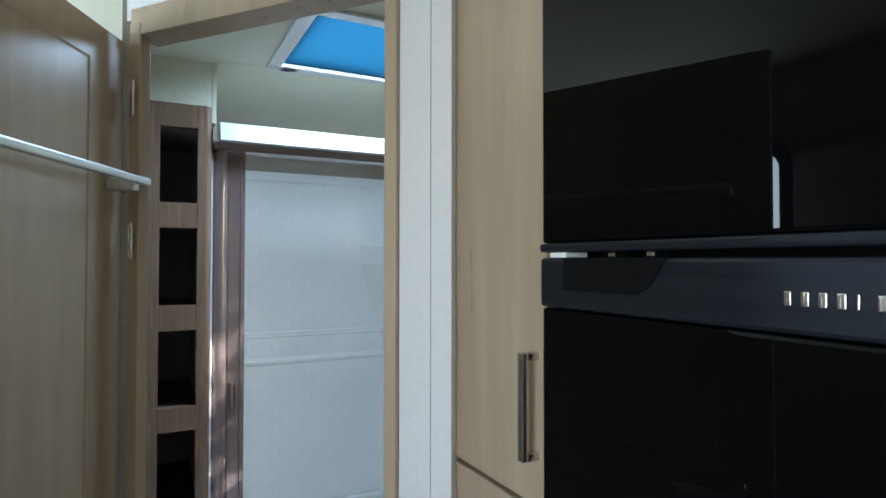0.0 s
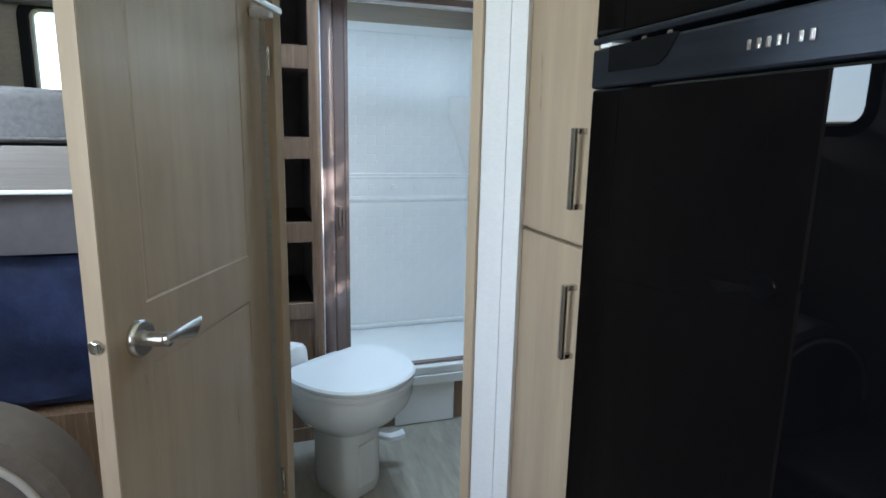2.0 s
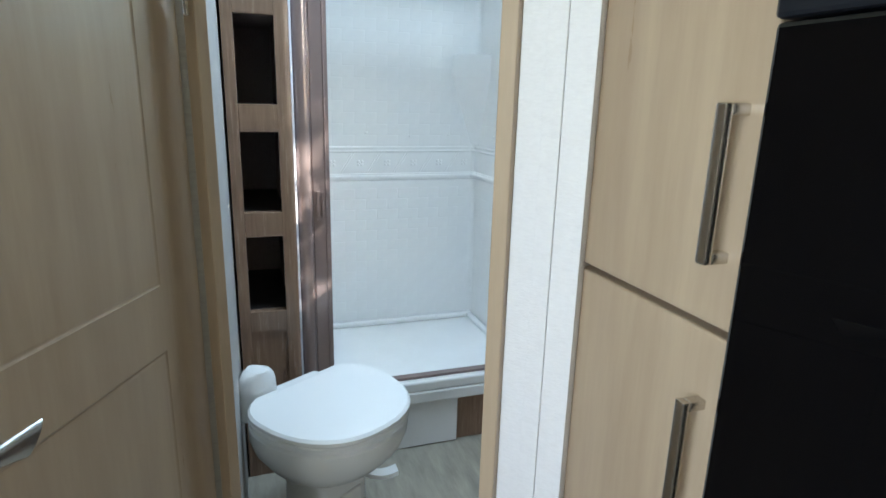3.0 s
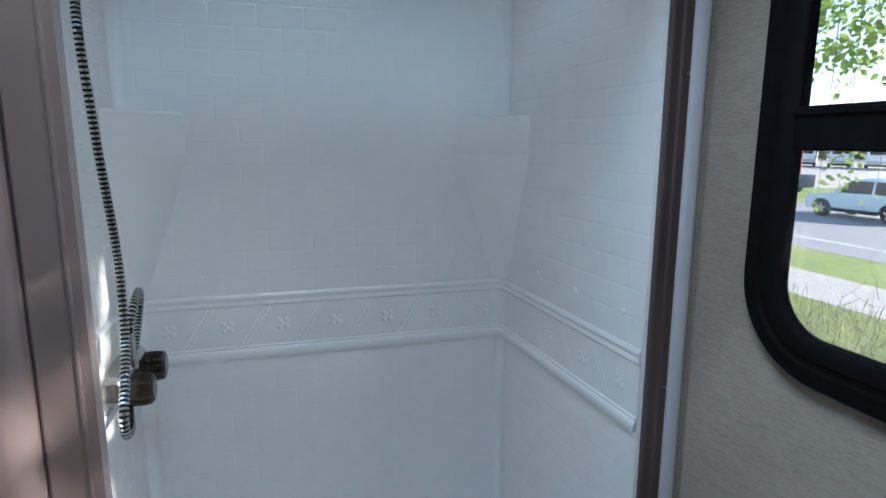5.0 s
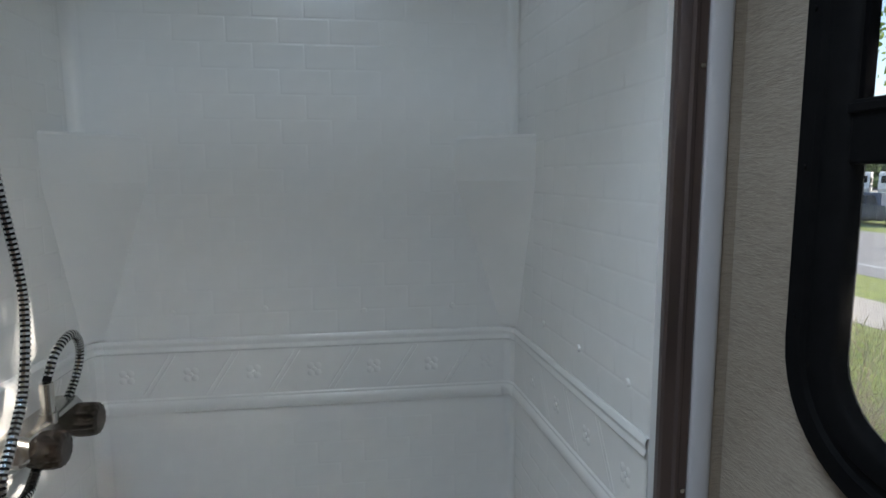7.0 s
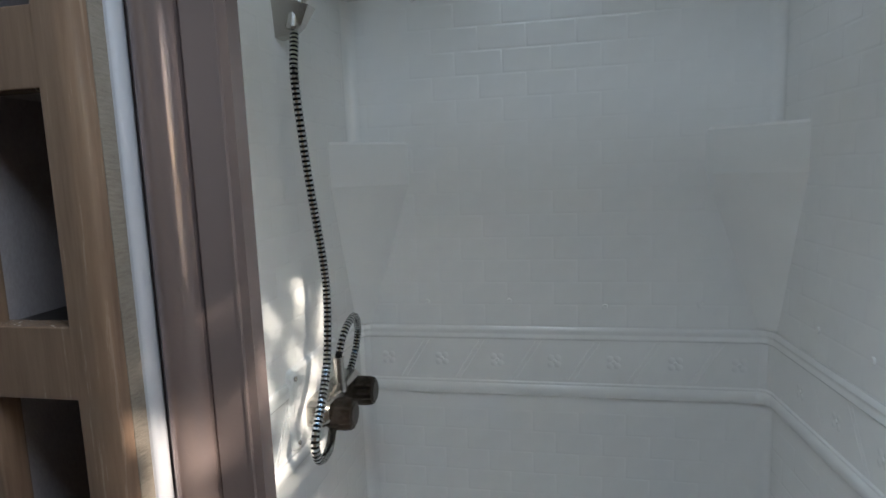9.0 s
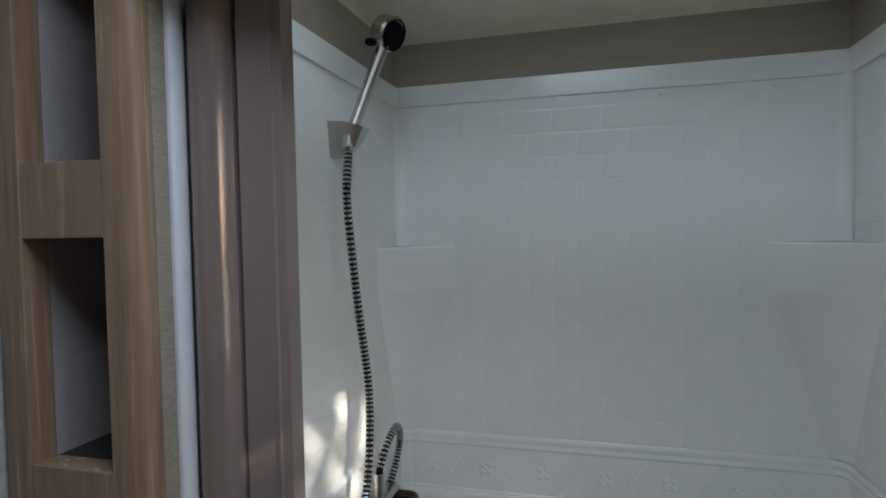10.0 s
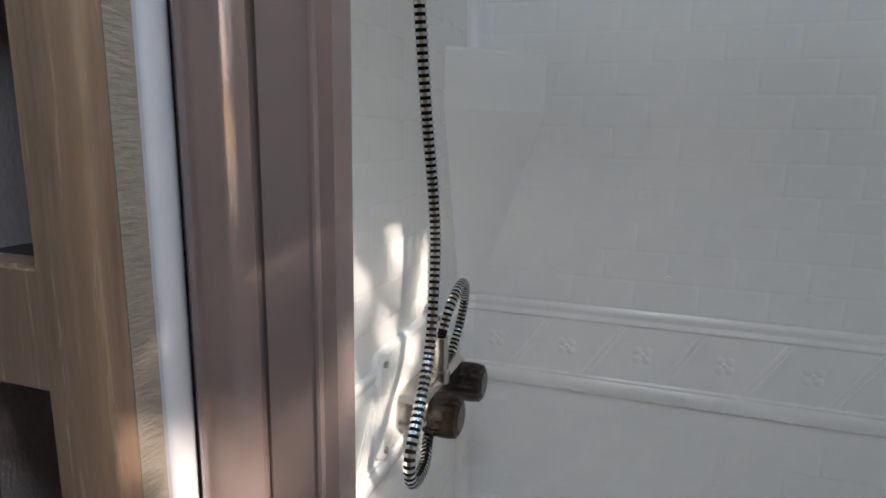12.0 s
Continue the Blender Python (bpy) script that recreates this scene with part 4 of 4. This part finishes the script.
# ---- outdoors ----
GZ = -1.55
GRASS = textured("lawn", (0.08, 0.135, 0.02), (0.31, 0.37, 0.08), (1, 1, 1), (0.8, 0.95), 0.6, 8, 5.0, c3=(0.34, 0.35, 0.14), big=0.5, dist=0.05)
ASPH = textured("asphalt", (0.25, 0.25, 0.245), (0.31, 0.305, 0.30), (1, 1, 1), (0.8, 0.9), 0.3, 6, 30.0, big=0.3)
CONC = textured("concrete", (0.38, 0.35, 0.31), (0.46, 0.43, 0.38), (1, 1, 1), (0.8, 0.9), 0.3, 6, 12.0, big=0.6)
bm = bmesh.new()
S = 400
bm.faces.new([bm.verts.new(p) for p in ((-S, -S, GZ), (S, -S, GZ), (S, S, GZ), (-S, S, GZ))])
structure(part("ground", bm, GRASS), "green lawn ground reaching the horizon", "ground")
structure(boxpart("road", (15.4, -150, GZ - .1, 26.6, 200, GZ + .006), ASPH, bevel=0), "grey asphalt road beside the lot", "road")
ob = boxpart("road_line", (17.0, -150, GZ + .007, 17.15, 200, GZ + .012), WHITE, bevel=0)
structure(ob, "white painted edge line on the road", "road marking")
structure(boxpart("pavement", (10.6, -150, GZ - .1, 12.7, 200, GZ + .012), CONC, bevel=0), "pale concrete footpath along the road", "pavement")
structure(boxpart("parking_lot", (37, -100, GZ - .1, 125, 200, GZ + .008), CONC, bevel=0), "pale gravel parking lot with trailers", "pavement")


def car(name, label, m, paint, L=4.6, W=1.85, H=1.68, truck=False):
    """A parked car along its local x, wheels on z = 0."""
    c = thing(name, label, "truck" if truck else "car")
    c.matrix_world = m
    body = [(-L / 2, .45), (-L / 2 + .05, .30), (L / 2 - .08, .30), (L / 2, .45), (L / 2, .72), (L / 2 - .12, .88), (L * .26, 1.02), (L * .12, 1.05)]
    if truck:
        body = [(-L / 2, .5), (-L / 2 + .05, .38), (L / 2 - .08, .38), (L / 2, .5), (L / 2, .95), (L / 2 - .1, 1.08), (L * .22, 1.15), (-L / 2, 1.15)]
        roof = [(L * .22, 1.15), (L * .13, H), (-L * .14, H), (-L * .16, 1.15)]
    else:
        body += [(-L / 2 + .05, 1.08), (-L / 2, .85)]
        roof = [(L * .23, 1.02), (L * .07, H - .10), (-L * .08, H), (-L * .30, H - .05), (-L * .43, H - .28), (-L * .49, 1.06)]
    bm = bmesh.new()
    loft(bm, [[(x * k, y, z) for x, z in body] for y, k in ((-W / 2, .985), (-W / 2 + .10, 1.0), (W / 2 - .10, 1.0), (W / 2, .985))])
    part("body", bm, paint, c)
    bm = bmesh.new()
    loft(bm, [[(x, y * k, z) for (x, z), k in zip(roof, [1.0] + [.84] * (len(roof) - 2) + [1.0])] for y in (-W / 2 + .03, W / 2 - .03)])
    part("cabin", bm, paint, c)
    for s in (-1, 1):
        for t0, t1 in ((.07, .48), (.515, .93)):
            bm = bmesh.new()
            xa, xb = roof[0][0], roof[-1][0]
            za, zb = roof[0][1] + .03, H - .13
            x0, x1 = xa + (xb - xa) * t0, xa + (xb - xa) * t1
            q = lambda x, z: (x, s * (W / 2 - .03 - (z - za) / (H - za) * .13 + .012), z)
            loft(bm, [[q(x0, za), q(x1, za), q(x1 + (.42 if t1 > .6 else 0), zb), q(x0 - (.50 if t0 < .2 else 0), zb)], [(p[0], p[1] - s * .02, p[2]) for p in (q(x0, za), q(x1, za), q(x1 + (.40 if t1 > .6 else 0), zb), q(x0 - (.48 if t0 < .2 else 0), zb))]])
            part("side_window", bm, BLACK, c)
    for sx in (-L * .29, L * .32):
        for s in (-1, 1):
            bm = bmesh.new()
            loft(bm, [[(sx + r * math.cos(2 * math.pi * k / 24), s * y, .35 + r * math.sin(2 * math.pi * k / 24)) for k in range(24)] for y, r in ((W / 2 - .2, .33), (W / 2 - .01, .35), (W / 2 + .015, .33), (W / 2 + .012, .22))])
            ty = part("tyre", bm, RUBBER, c)
            for k in range(5):
                bm = bmesh.new()
                a = 2 * math.pi * k / 5
                box(bm, -.025, -.01, .03, .025, .01, .22, m=Matrix.Translation((sx, s * (W / 2 + .018), .35)) @ Matrix.Rotation(a, 4, 'Y'))
                part("spoke", bm, NICKEL, ty)
    for s in (-1, 1):
        for sx in (-L * .29, L * .32):
            bm = bmesh.new()
            loft(bm, [[(sx + .43 * math.cos(math.pi * k / 16), s * y, .35 + .41 * math.sin(math.pi * k / 16)) for k in range(17)] for y in (W / 2 - .25, W / 2 + .006)])
            part("wheel_arch", bm, RUBBER, c)
        boxpart("sill", (-L * .20, s * (W / 2 - .006) - .012, .27, L * .23, s * (W / 2 - .006) + .012, .42), RUBBER, c, bevel=.004)
        boxpart("door_mirror", (L * .145, s * (W / 2 + .07) - .08, 1.02, L * .185, s * (W / 2 + .07) + .08, 1.16), paint, c, bevel=.02)
    bm = bmesh.new()
    box(bm, L / 2 - .08, -W / 2 + .1, .70, L / 2 + .005, W / 2 - .1, .80, bevel=.01)
    part("headlight", bm, CHROME, c)
    for s in (-1, 1):
        bm = bmesh.new()
        box(bm, -L / 2 - .005, s * (W / 2 - .14) - .10, .80, -L / 2 + .06, s * (W / 2 - .14) + .10, .93, bevel=.01)
        part("tail_light", bm, REDLENS, c)
    return c


REDLENS = mat("red_lens", (.25, .01, .01), .2)
SILVER = mat("silver_paint", (0.48, 0.60, 0.72), 0.25, 0.4)
DARKB = mat("dark_blue_paint", (0.02, 0.035, 0.07), 0.25, 0.3)
car("suv", "silver-blue parked suv beside the road", pose(23.6, 19.4, GZ, 0, 0, 92), SILVER)
car("pickup_truck", "dark blue parked pickup truck", pose(31.0, 32.4, GZ, 0, 0, 92), DARKB, 5.6, 1.95, 1.85, True)


def trailer(m, L):
    t = thing("travel_trailer", "white travel trailer with dark front cap in the lot", "trailer", group="row of trailers")
    t.matrix_world = m
    W, H = 2.5, 3.2
    bm = bmesh.new()
    prof = [(-L / 2, .55), (L / 2 - .5, .55), (L / 2, 1.0), (L / 2 - .05, 1.7), (L / 2 - .7, H - .1), (L / 2 - 1.1, H), (-L / 2, H)]
    loft(bm, [[(x, y, z) for x, z in prof] for y in (-W / 2, W / 2)])
    part("body", bm, WHITE, t)
    bm = bmesh.new()
    loft(bm, [[(L / 2 - .04 + .03, y, 1.75), (L / 2 - .60 + .03, y, 2.80), (L / 2 - .65, y, 2.78), (L / 2 - .1, y, 1.73)] for y in (-1.0, 1.0)])
    part("front_window", bm, BLACK, t)
    for x in (-L * .3, -L * .05, L * .2):
        for s in (-1, 1):
            boxpart("side_window", (x, s * (W / 2 + .005) - .01, 1.7, x + .9, s * (W / 2 + .005) + .01, 2.4), BLACK, t, bevel=0)
    boxpart("stripe", (-L / 2 + .1, -W / 2 - .012, 1.15, L / 2 - .6, W / 2 + .012, 1.35), DARKB, t, bevel=0)
    for x in (-.5, .5):
        for s in (-1, 1):
            bm = bmesh.new()
            loft(bm, [[(x + r * math.cos(2 * math.pi * k / 16), s * y, .35 + r * math.sin(2 * math.pi * k / 16)) for k in range(16)] for y, r in ((.9, .35), (1.2, .35))])
            part("wheel", bm, RUBBER, t)
    boxpart("skirt", (-L / 2 + .2, -W / 2 + .2, .3, L / 2 - .8, W / 2 - .2, .55), RUBBER, t, bevel=0)
    return t


tr0 = trailer(pose(72, 47, GZ, 0, 0, 216), 6.5)
for k in range(1, 11):
    copy_thing(tr0, pose(72 - .5 * k, 47 + 4.6 * k, GZ, 0, 0, 218 + (k * 37 % 7)))
pole = thing("sign_pole", "tall red-pink sign pole in the lot", "pole", (36, 34.6, GZ))
bm = bmesh.new()
loft(bm, [[(r * math.cos(2 * math.pi * k / 12), r * math.sin(2 * math.pi * k / 12), z) for k in range(12)] for z, r in ((0, .16), (9, .11))])
part("shaft", bm, mat("pink_paint", (.45, .05, .10), .4), pole)
boxpart("footing", (-.35, -.35, 0, .35, .35, .7), CONC, pole, bevel=.02)

structure(boxpart("wall_underbody", (XL - .02, YF - .02, GZ, XW + .02, YR + .02, -.065), WALLPAPER, bevel=0), "plain skirt wall closing the space beneath the floor")

# vegetation
LEAF = textured("leaf", (0.07, 0.13, 0.015), (0.18, 0.26, 0.035), (1, 1, 1), (0.4, 0.6), 0.0, 3, 0.9, c3=(0.26, 0.26, 0.03), big=0.7)
lt = LEAF.node_tree
ltr, lmx = lt.nodes.new("ShaderNodeBsdfTranslucent"), lt.nodes.new("ShaderNodeMixShader")
ltr.inputs[0].default_value, lmx.inputs[0].default_value = (0.32, 0.44, 0.13, 1), 0.42
lt.links.new(lt.nodes["Principled BSDF"].outputs[0], lmx.inputs[1])
lt.links.new(ltr.outputs[0], lmx.inputs[2])
lt.links.new(lmx.outputs[0], lt.nodes["Material Output"].inputs[0])
BARK = textured("bark", (0.10, 0.075, 0.055), (0.17, 0.135, 0.10), (6, 6, 1), (0.8, 0.95), 0.6, 6, 6.0)
rng = random.Random(4)


def leaf_into(verts, faces, p, size):
    """A pointed, folded leaf of six corners."""
    n = Vector((rng.uniform(-1, 1), rng.uniform(-1, 1), rng.uniform(-1, .4))).normalized()
    q = n.to_track_quat('X', 'Z').to_matrix() @ Matrix.Rotation(rng.uniform(0, 6.28), 3, 'X')
    i = len(verts)
    for x, y, z in ((0, 0, 0), (.35, .34, .06), (.75, .26, .05), (1.05, 0, -.05), (.75, -.26, .05), (.35, -.34, .06)):
        verts.append(p + q @ Vector((x * size, y * size, z * size)))
    faces.append((i, i + 1, i + 2, i + 3))
    faces.append((i, i + 3, i + 4, i + 5))


def bough(tree, pts, r0, name="limb", material=None):
    P = [Vector(p) for p in pts]
    bm = bmesh.new()
    n = 8 if r0 > .02 else 5
    rings = []
    for i, p in enumerate(P):
        d = (P[min(i + 1, len(P) - 1)] - P[max(i - 1, 0)]).normalized()
        u = d.orthogonal().normalized()
        v = d.cross(u)
        r = r0 * (1 - .8 * i / (len(P) - 1))
        rings.append([p + r * (u * math.cos(2 * math.pi * k / n) + v * math.sin(2 * math.pi * k / n)) for k in range(n)])
    loft(bm, rings)
    part(name, bm, material or BARK, tree)


TREE = Vector((6.6, 1.2, -.95))
tree = thing("tree", "leafy poplar tree with low hanging boughs", "tree", TREE)
bough(tree, [(0, 0, -.62), (.05, .03, 1.2), (-.05, .1, 2.6), (.05, .05, 4.2), (.0, .1, 6.5)], .17, "trunk")
verts, faces = [], []
BOUGHS = []
for k in range(13):
    a = 2 * math.pi * k / 13 + rng.uniform(-.2, .2)
    z0 = rng.uniform(2.0, 4.8)
    L = rng.uniform(2.2, 3.6)
    BOUGHS.append(((0, 0, z0), (L * .5 * math.cos(a), L * .5 * math.sin(a), z0 + .6), (L * math.cos(a), L * math.sin(a), z0 + rng.uniform(-.5, .6)), 520))
# boughs that reach over the trailer's side
BOUGHS.append(((0, 0, 2.3), (-1.3, 2.0, 4.1), (-1.9, 3.6, 3.75), 1500))
BOUGHS.append(((0, 0, 2.6), (-.8, 2.4, 4.6), (-1.0, 4.6, 4.1), 2000))
BOUGHS.append(((0, 0, 2.8), (.0, 2.8, 4.7), (-.3, 5.3, 3.9), 1800))
BOUGHS.append(((0, 0, 2.0), (-1.2, -.6, 2.9), (-2.6, -1.3, 3.0), 330))
# boughs out of view towards the sun, added to break up its light
SUNSIDE = [((0, 0, 2.8), (-1.0, -.9, 4.2), (-2.05, -1.40, 4.40), 157), ((0, 0, 2.8), (-1.0, -.7, 4.1), (-2.15, -1.05, 4.30), 202), ((0, 0, 2.9), (-.9, -.5, 4.3), (-1.9, -.85, 4.45), 157), ((0, 0, 2.6), (-.9, -.9, 4.1), (-1.9, -1.7, 4.35), 94), ((0, 0, 3.2), (-.5, -1.0, 4.6), (-1.2, -2.0, 4.9), 81), ((0, 0, 2.4), (-1.3, -.8, 3.6), (-2.5, -1.1, 3.75), 85), ((0, 0, 2.4), (-1.6, -.1, 3.7), (-3.4, -.35, 3.65), 50)]
for p0, p1, p2, count in BOUGHS + SUNSIDE:
    A, B, C = Vector(p0), Vector(p1), Vector(p2)
    pts = [A.lerp(B, t).lerp(B.lerp(C, t), t) for t in [i / 8 for i in range(9)]]
    bough(tree, pts, .05)
    for c in range(count // 9):
        t = rng.uniform(.3, 1.05)
        base = A.lerp(B, t).lerp(B.lerp(C, t), t) + Vector((rng.gauss(0, .28), rng.gauss(0, .28), rng.gauss(-.05, .22)))
        for _ in range(9):
            leaf_into(verts, faces, base + Vector((rng.gauss(0, .11), rng.gauss(0, .11), rng.gauss(0, .11))), rng.uniform(.035, .07))
# unseen sheet of leaves added across the sun's path, to dapple the shower wall
LEAF_GOBO = Vector((1.3, 1.98, 1.50)) + SUN * 3.5 - TREE
CU = SUN.cross(Vector((0, 0, 1))).normalized()
CV = CU.cross(SUN)
G = 25
for layer in range(2):
    for i in range(G):
        for j in range(G):
            if i > .60 * G and rng.random() < .45:
                continue
            p = LEAF_GOBO + CU * ((i + rng.random()) / G - .5) * 1.05 + CV * ((j + rng.random()) / G - .5) * 1.05 + SUN * rng.gauss(.25 * layer, .08)
            leaf_into(verts, faces, p, rng.uniform(.062, .088))
# low crown hanging in view of the bathroom window
for c in range(200):
    base = Vector((rng.uniform(-2.0, .1), rng.uniform(3.4, 5.6), rng.uniform(3.05, 4.5)))
    for _ in range(11):
        leaf_into(verts, faces, base + Vector((rng.gauss(0, .09), rng.gauss(0, .09), rng.gauss(0, .09))), rng.uniform(.05, .095))
# a few hanging twigs with leaves
for hx, hy, z0, z1, count in ((-.3, 5.2, 3.8, 1.95, 46), (-.75, 5.05, 3.7, 1.75, 9), (-.05, 5.0, 3.7, 1.7, 6), (-1.9, 3.5, 3.7, 2.75, 26)):
    bough(tree, [(hx, hy, z0), (hx + .03, hy + .02, (z0 + z1) / 2), (hx - .02, hy, z1)], .006, "twig")
    for k in range(count):
        leaf_into(verts, faces, Vector((hx + rng.gauss(0, .09), hy + rng.gauss(0, .09), z1 + rng.uniform(-.05, .50))), rng.uniform(.05, .085))
me = bpy.data.meshes.new("crown")
me.from_pydata(verts, [], faces)
me.materials.append(LEAF)
cr = new("crown", me)
cr.parent = tree

# far woods: one uneven band of leaf clumps
FARLEAF = textured("far_leaf", (0.045, 0.085, 0.03), (0.12, 0.17, 0.06), (1, 1, 1), (0.9, 0.95), 0.0, 5, 0.35, big=0.1)
verts, faces = [], []
for k in range(330):
    a = radians(rng.uniform(-5, 75))
    d = rng.uniform(130, 160)
    h = rng.uniform(5.5, 10)
    base = Vector((d * math.cos(a), d * math.sin(a), GZ))
    for _ in range(110):
        u = rng.random()
        rad = (1 - u ** 1.5) * h * .35 + .4
        leaf_into(verts, faces, base + Vector((rng.gauss(0, .5) * rad, rng.gauss(0, .5) * rad, h * (.08 + .92 * u))), rng.uniform(.7, 1.5))
me = bpy.data.meshes.new("far_woods")
me.from_pydata(verts, [], faces)
me.materials.append(FARLEAF)
tagged(new("far_woods", me), "dark green woods behind the parking lot", "woods", kind="stuff")
# hedge and weeds
verts, faces = [], []
for k in range(2600):
    leaf_into(verts, faces, Vector((rng.uniform(33, 34.6), rng.uniform(34.2, 37.2), GZ + rng.uniform(.0, 1.1))), rng.uniform(.12, .25))
me = bpy.data.meshes.new("hedge")
me.from_pydata(verts, [], faces)
me.materials.append(LEAF)
tagged(new("hedge", me), "bright green shrub at the lot's edge", "hedge", kind="stuff")
verts, faces = [], []
WEED = textured("dry_grass", (0.22, 0.25, 0.08), (0.42, 0.38, 0.22), (1, 1, 1), (0.8, 0.9), 0.0, 4, 2.0, big=0.6)
for k in range(34000):
    x, y = rng.uniform(3.2, 10.5), rng.uniform(3.0, 13.0)
    p = Vector((x, y, GZ))
    h = rng.uniform(.03, .11) if rng.random() < .94 else rng.uniform(.15, .38)
    a = rng.uniform(0, 6.28)
    w = Vector((math.cos(a), math.sin(a), 0)) * .0034
    lean = Vector((rng.gauss(0, .12), rng.gauss(0, .12), 0)) * h
    i = len(verts)
    verts += [p - w, p + w, p + lean * .4 + Vector((0, 0, h * .6)) + w * .6, p + lean + Vector((0, 0, h))]
    faces.append((i, i + 1, i + 2, i + 3))
me = bpy.data.meshes.new("weeds")
me.from_pydata(verts, [], faces)
me.materials.append(WEED)
tagged(new("weeds", me), "tall dry grass and weeds outside the window", "grass", kind="stuff")

# dry branching shrub in front of the window
DRYTWIG = textured("dry_twig", (0.24, 0.19, 0.14), (0.42, 0.35, 0.27), (1, 1, 1), (0.8, 0.95), 0.2, 4, 20.0)
shrub = thing("dry_shrub", "dry branching shrub with bare thin twigs on the lawn", "shrub", (4.8, 6.15, GZ), "dry shrubs")
for k in range(18):
    a, h = 2.4 * k, rng.uniform(.8, 1.5)
    tip = Vector((rng.uniform(.1, .75) * math.cos(a), rng.uniform(.1, .75) * math.sin(a), h))
    mid = tip * .55 + Vector((0, 0, .1))
    bough(shrub, [(0.03 * math.cos(a), 0.03 * math.sin(a), 0), mid, tip], .008, "stem", DRYTWIG)
    for q in range(9):
        b0 = mid.lerp(tip, q / 7)
        e = b0 + Vector((rng.gauss(0, .10), rng.gauss(0, .10), rng.uniform(.08, .22)))
        bough(shrub, [b0, b0.lerp(e, .5) + Vector((0, 0, -.015)), e], .0045, "twig", DRYTWIG)

for m in (pose(5.25, 6.45, GZ, 0, 0, 70), pose(4.75, 5.45, GZ, 0, 0, 200), pose(5.6, 5.75, GZ, 0, 0, 310)):
    copy_thing(shrub, m)

# ---- brick relief of the shower walls ----
BW, BH, JT = .1, .0492, .0016


def brick_mesh(name, w, h):
    bm = bmesh.new()
    loops = []
    for i, d in ((0, 0.0), (.0012, .00028), (.0032, .00042)):
        loops.append([bm.verts.new(p) for p in ((i, -d, i), (w - i, -d, i), (w - i, -d, h - i), (i, -d, h - i))])
    for a, b in zip(loops, loops[1:]):
        ring(bm, a, b)
    bm.faces.new(loops[-1])
    return mesh_of(name, bm, ABS)


FULL = brick_mesh("brick", BW - JT, BH - JT)
cuts = {}


def bricks(place, a0, a1, z0, z1, parent, single, shift):
    """Courses in running bond; single: each brick an object on shared mesh data, else joined."""
    joined = None if single else bmesh.new()
    rows = int((z1 - z0 + .001) / BH)
    for r in range(rows):
        z = z0 + r * BH
        a = a0 - (BW / 2 if r % 2 else 0) - shift
        while a < a1 - .012:
            lo, hi = max(a, a0), min(a + BW - JT, a1)
            if hi - lo > .012:
                w = round(hi - lo, 3)
                if abs(w - (BW - JT)) < .001:
                    me = FULL
                else:
                    me = cuts.setdefault(w, None) or brick_mesh("brick", w, BH - JT)
                    cuts[w] = me
                m = place(lo, z)
                if single:
                    ob = new("brick", me)
                    ob.parent = parent
                    ob.matrix_world = m
                else:
                    tmp = me.copy()
                    tmp.transform(m)
                    joined.from_mesh(tmp)
                    bpy.data.meshes.remove(tmp)
            a += BW
    if not single:
        ob = part("brick_field", joined, ABS, parent)
        ob["kind"] = "stuff"


back = lambda a, z: Matrix.Translation((a, YB - .0002, z))
left = lambda a, z: Matrix.Translation((XS0 + .0002, a, z)) @ pose(0, 0, 0, 0, 0, 90)
right = lambda a, z: Matrix.Translation((XS1 + FL * a - .0002, YB - a, z)) @ pose(0, 0, 0, 0, 0, -90 + math.degrees(math.atan(FL)))
bricks(back, XS0 + .024, XS1 - .024, 1.0965, 1.800, shower, True, .032)
bricks(back, XS0 + .024, XS1 - .024, .264, ZD0 - .002, shower, True, .032)
bricks(left, 2.392, YB - .024, 1.0965, 1.800, shower, False, .0)
bricks(left, 2.392, YB - .024, .264, ZD0 - .002, shower, False, .0)
bricks(right, .024, YB - 2.465, 1.0965, 1.800, shower, False, .0)
bricks(right, .024, YB - 2.465, .264, ZD0 - .002, shower, False, .0)
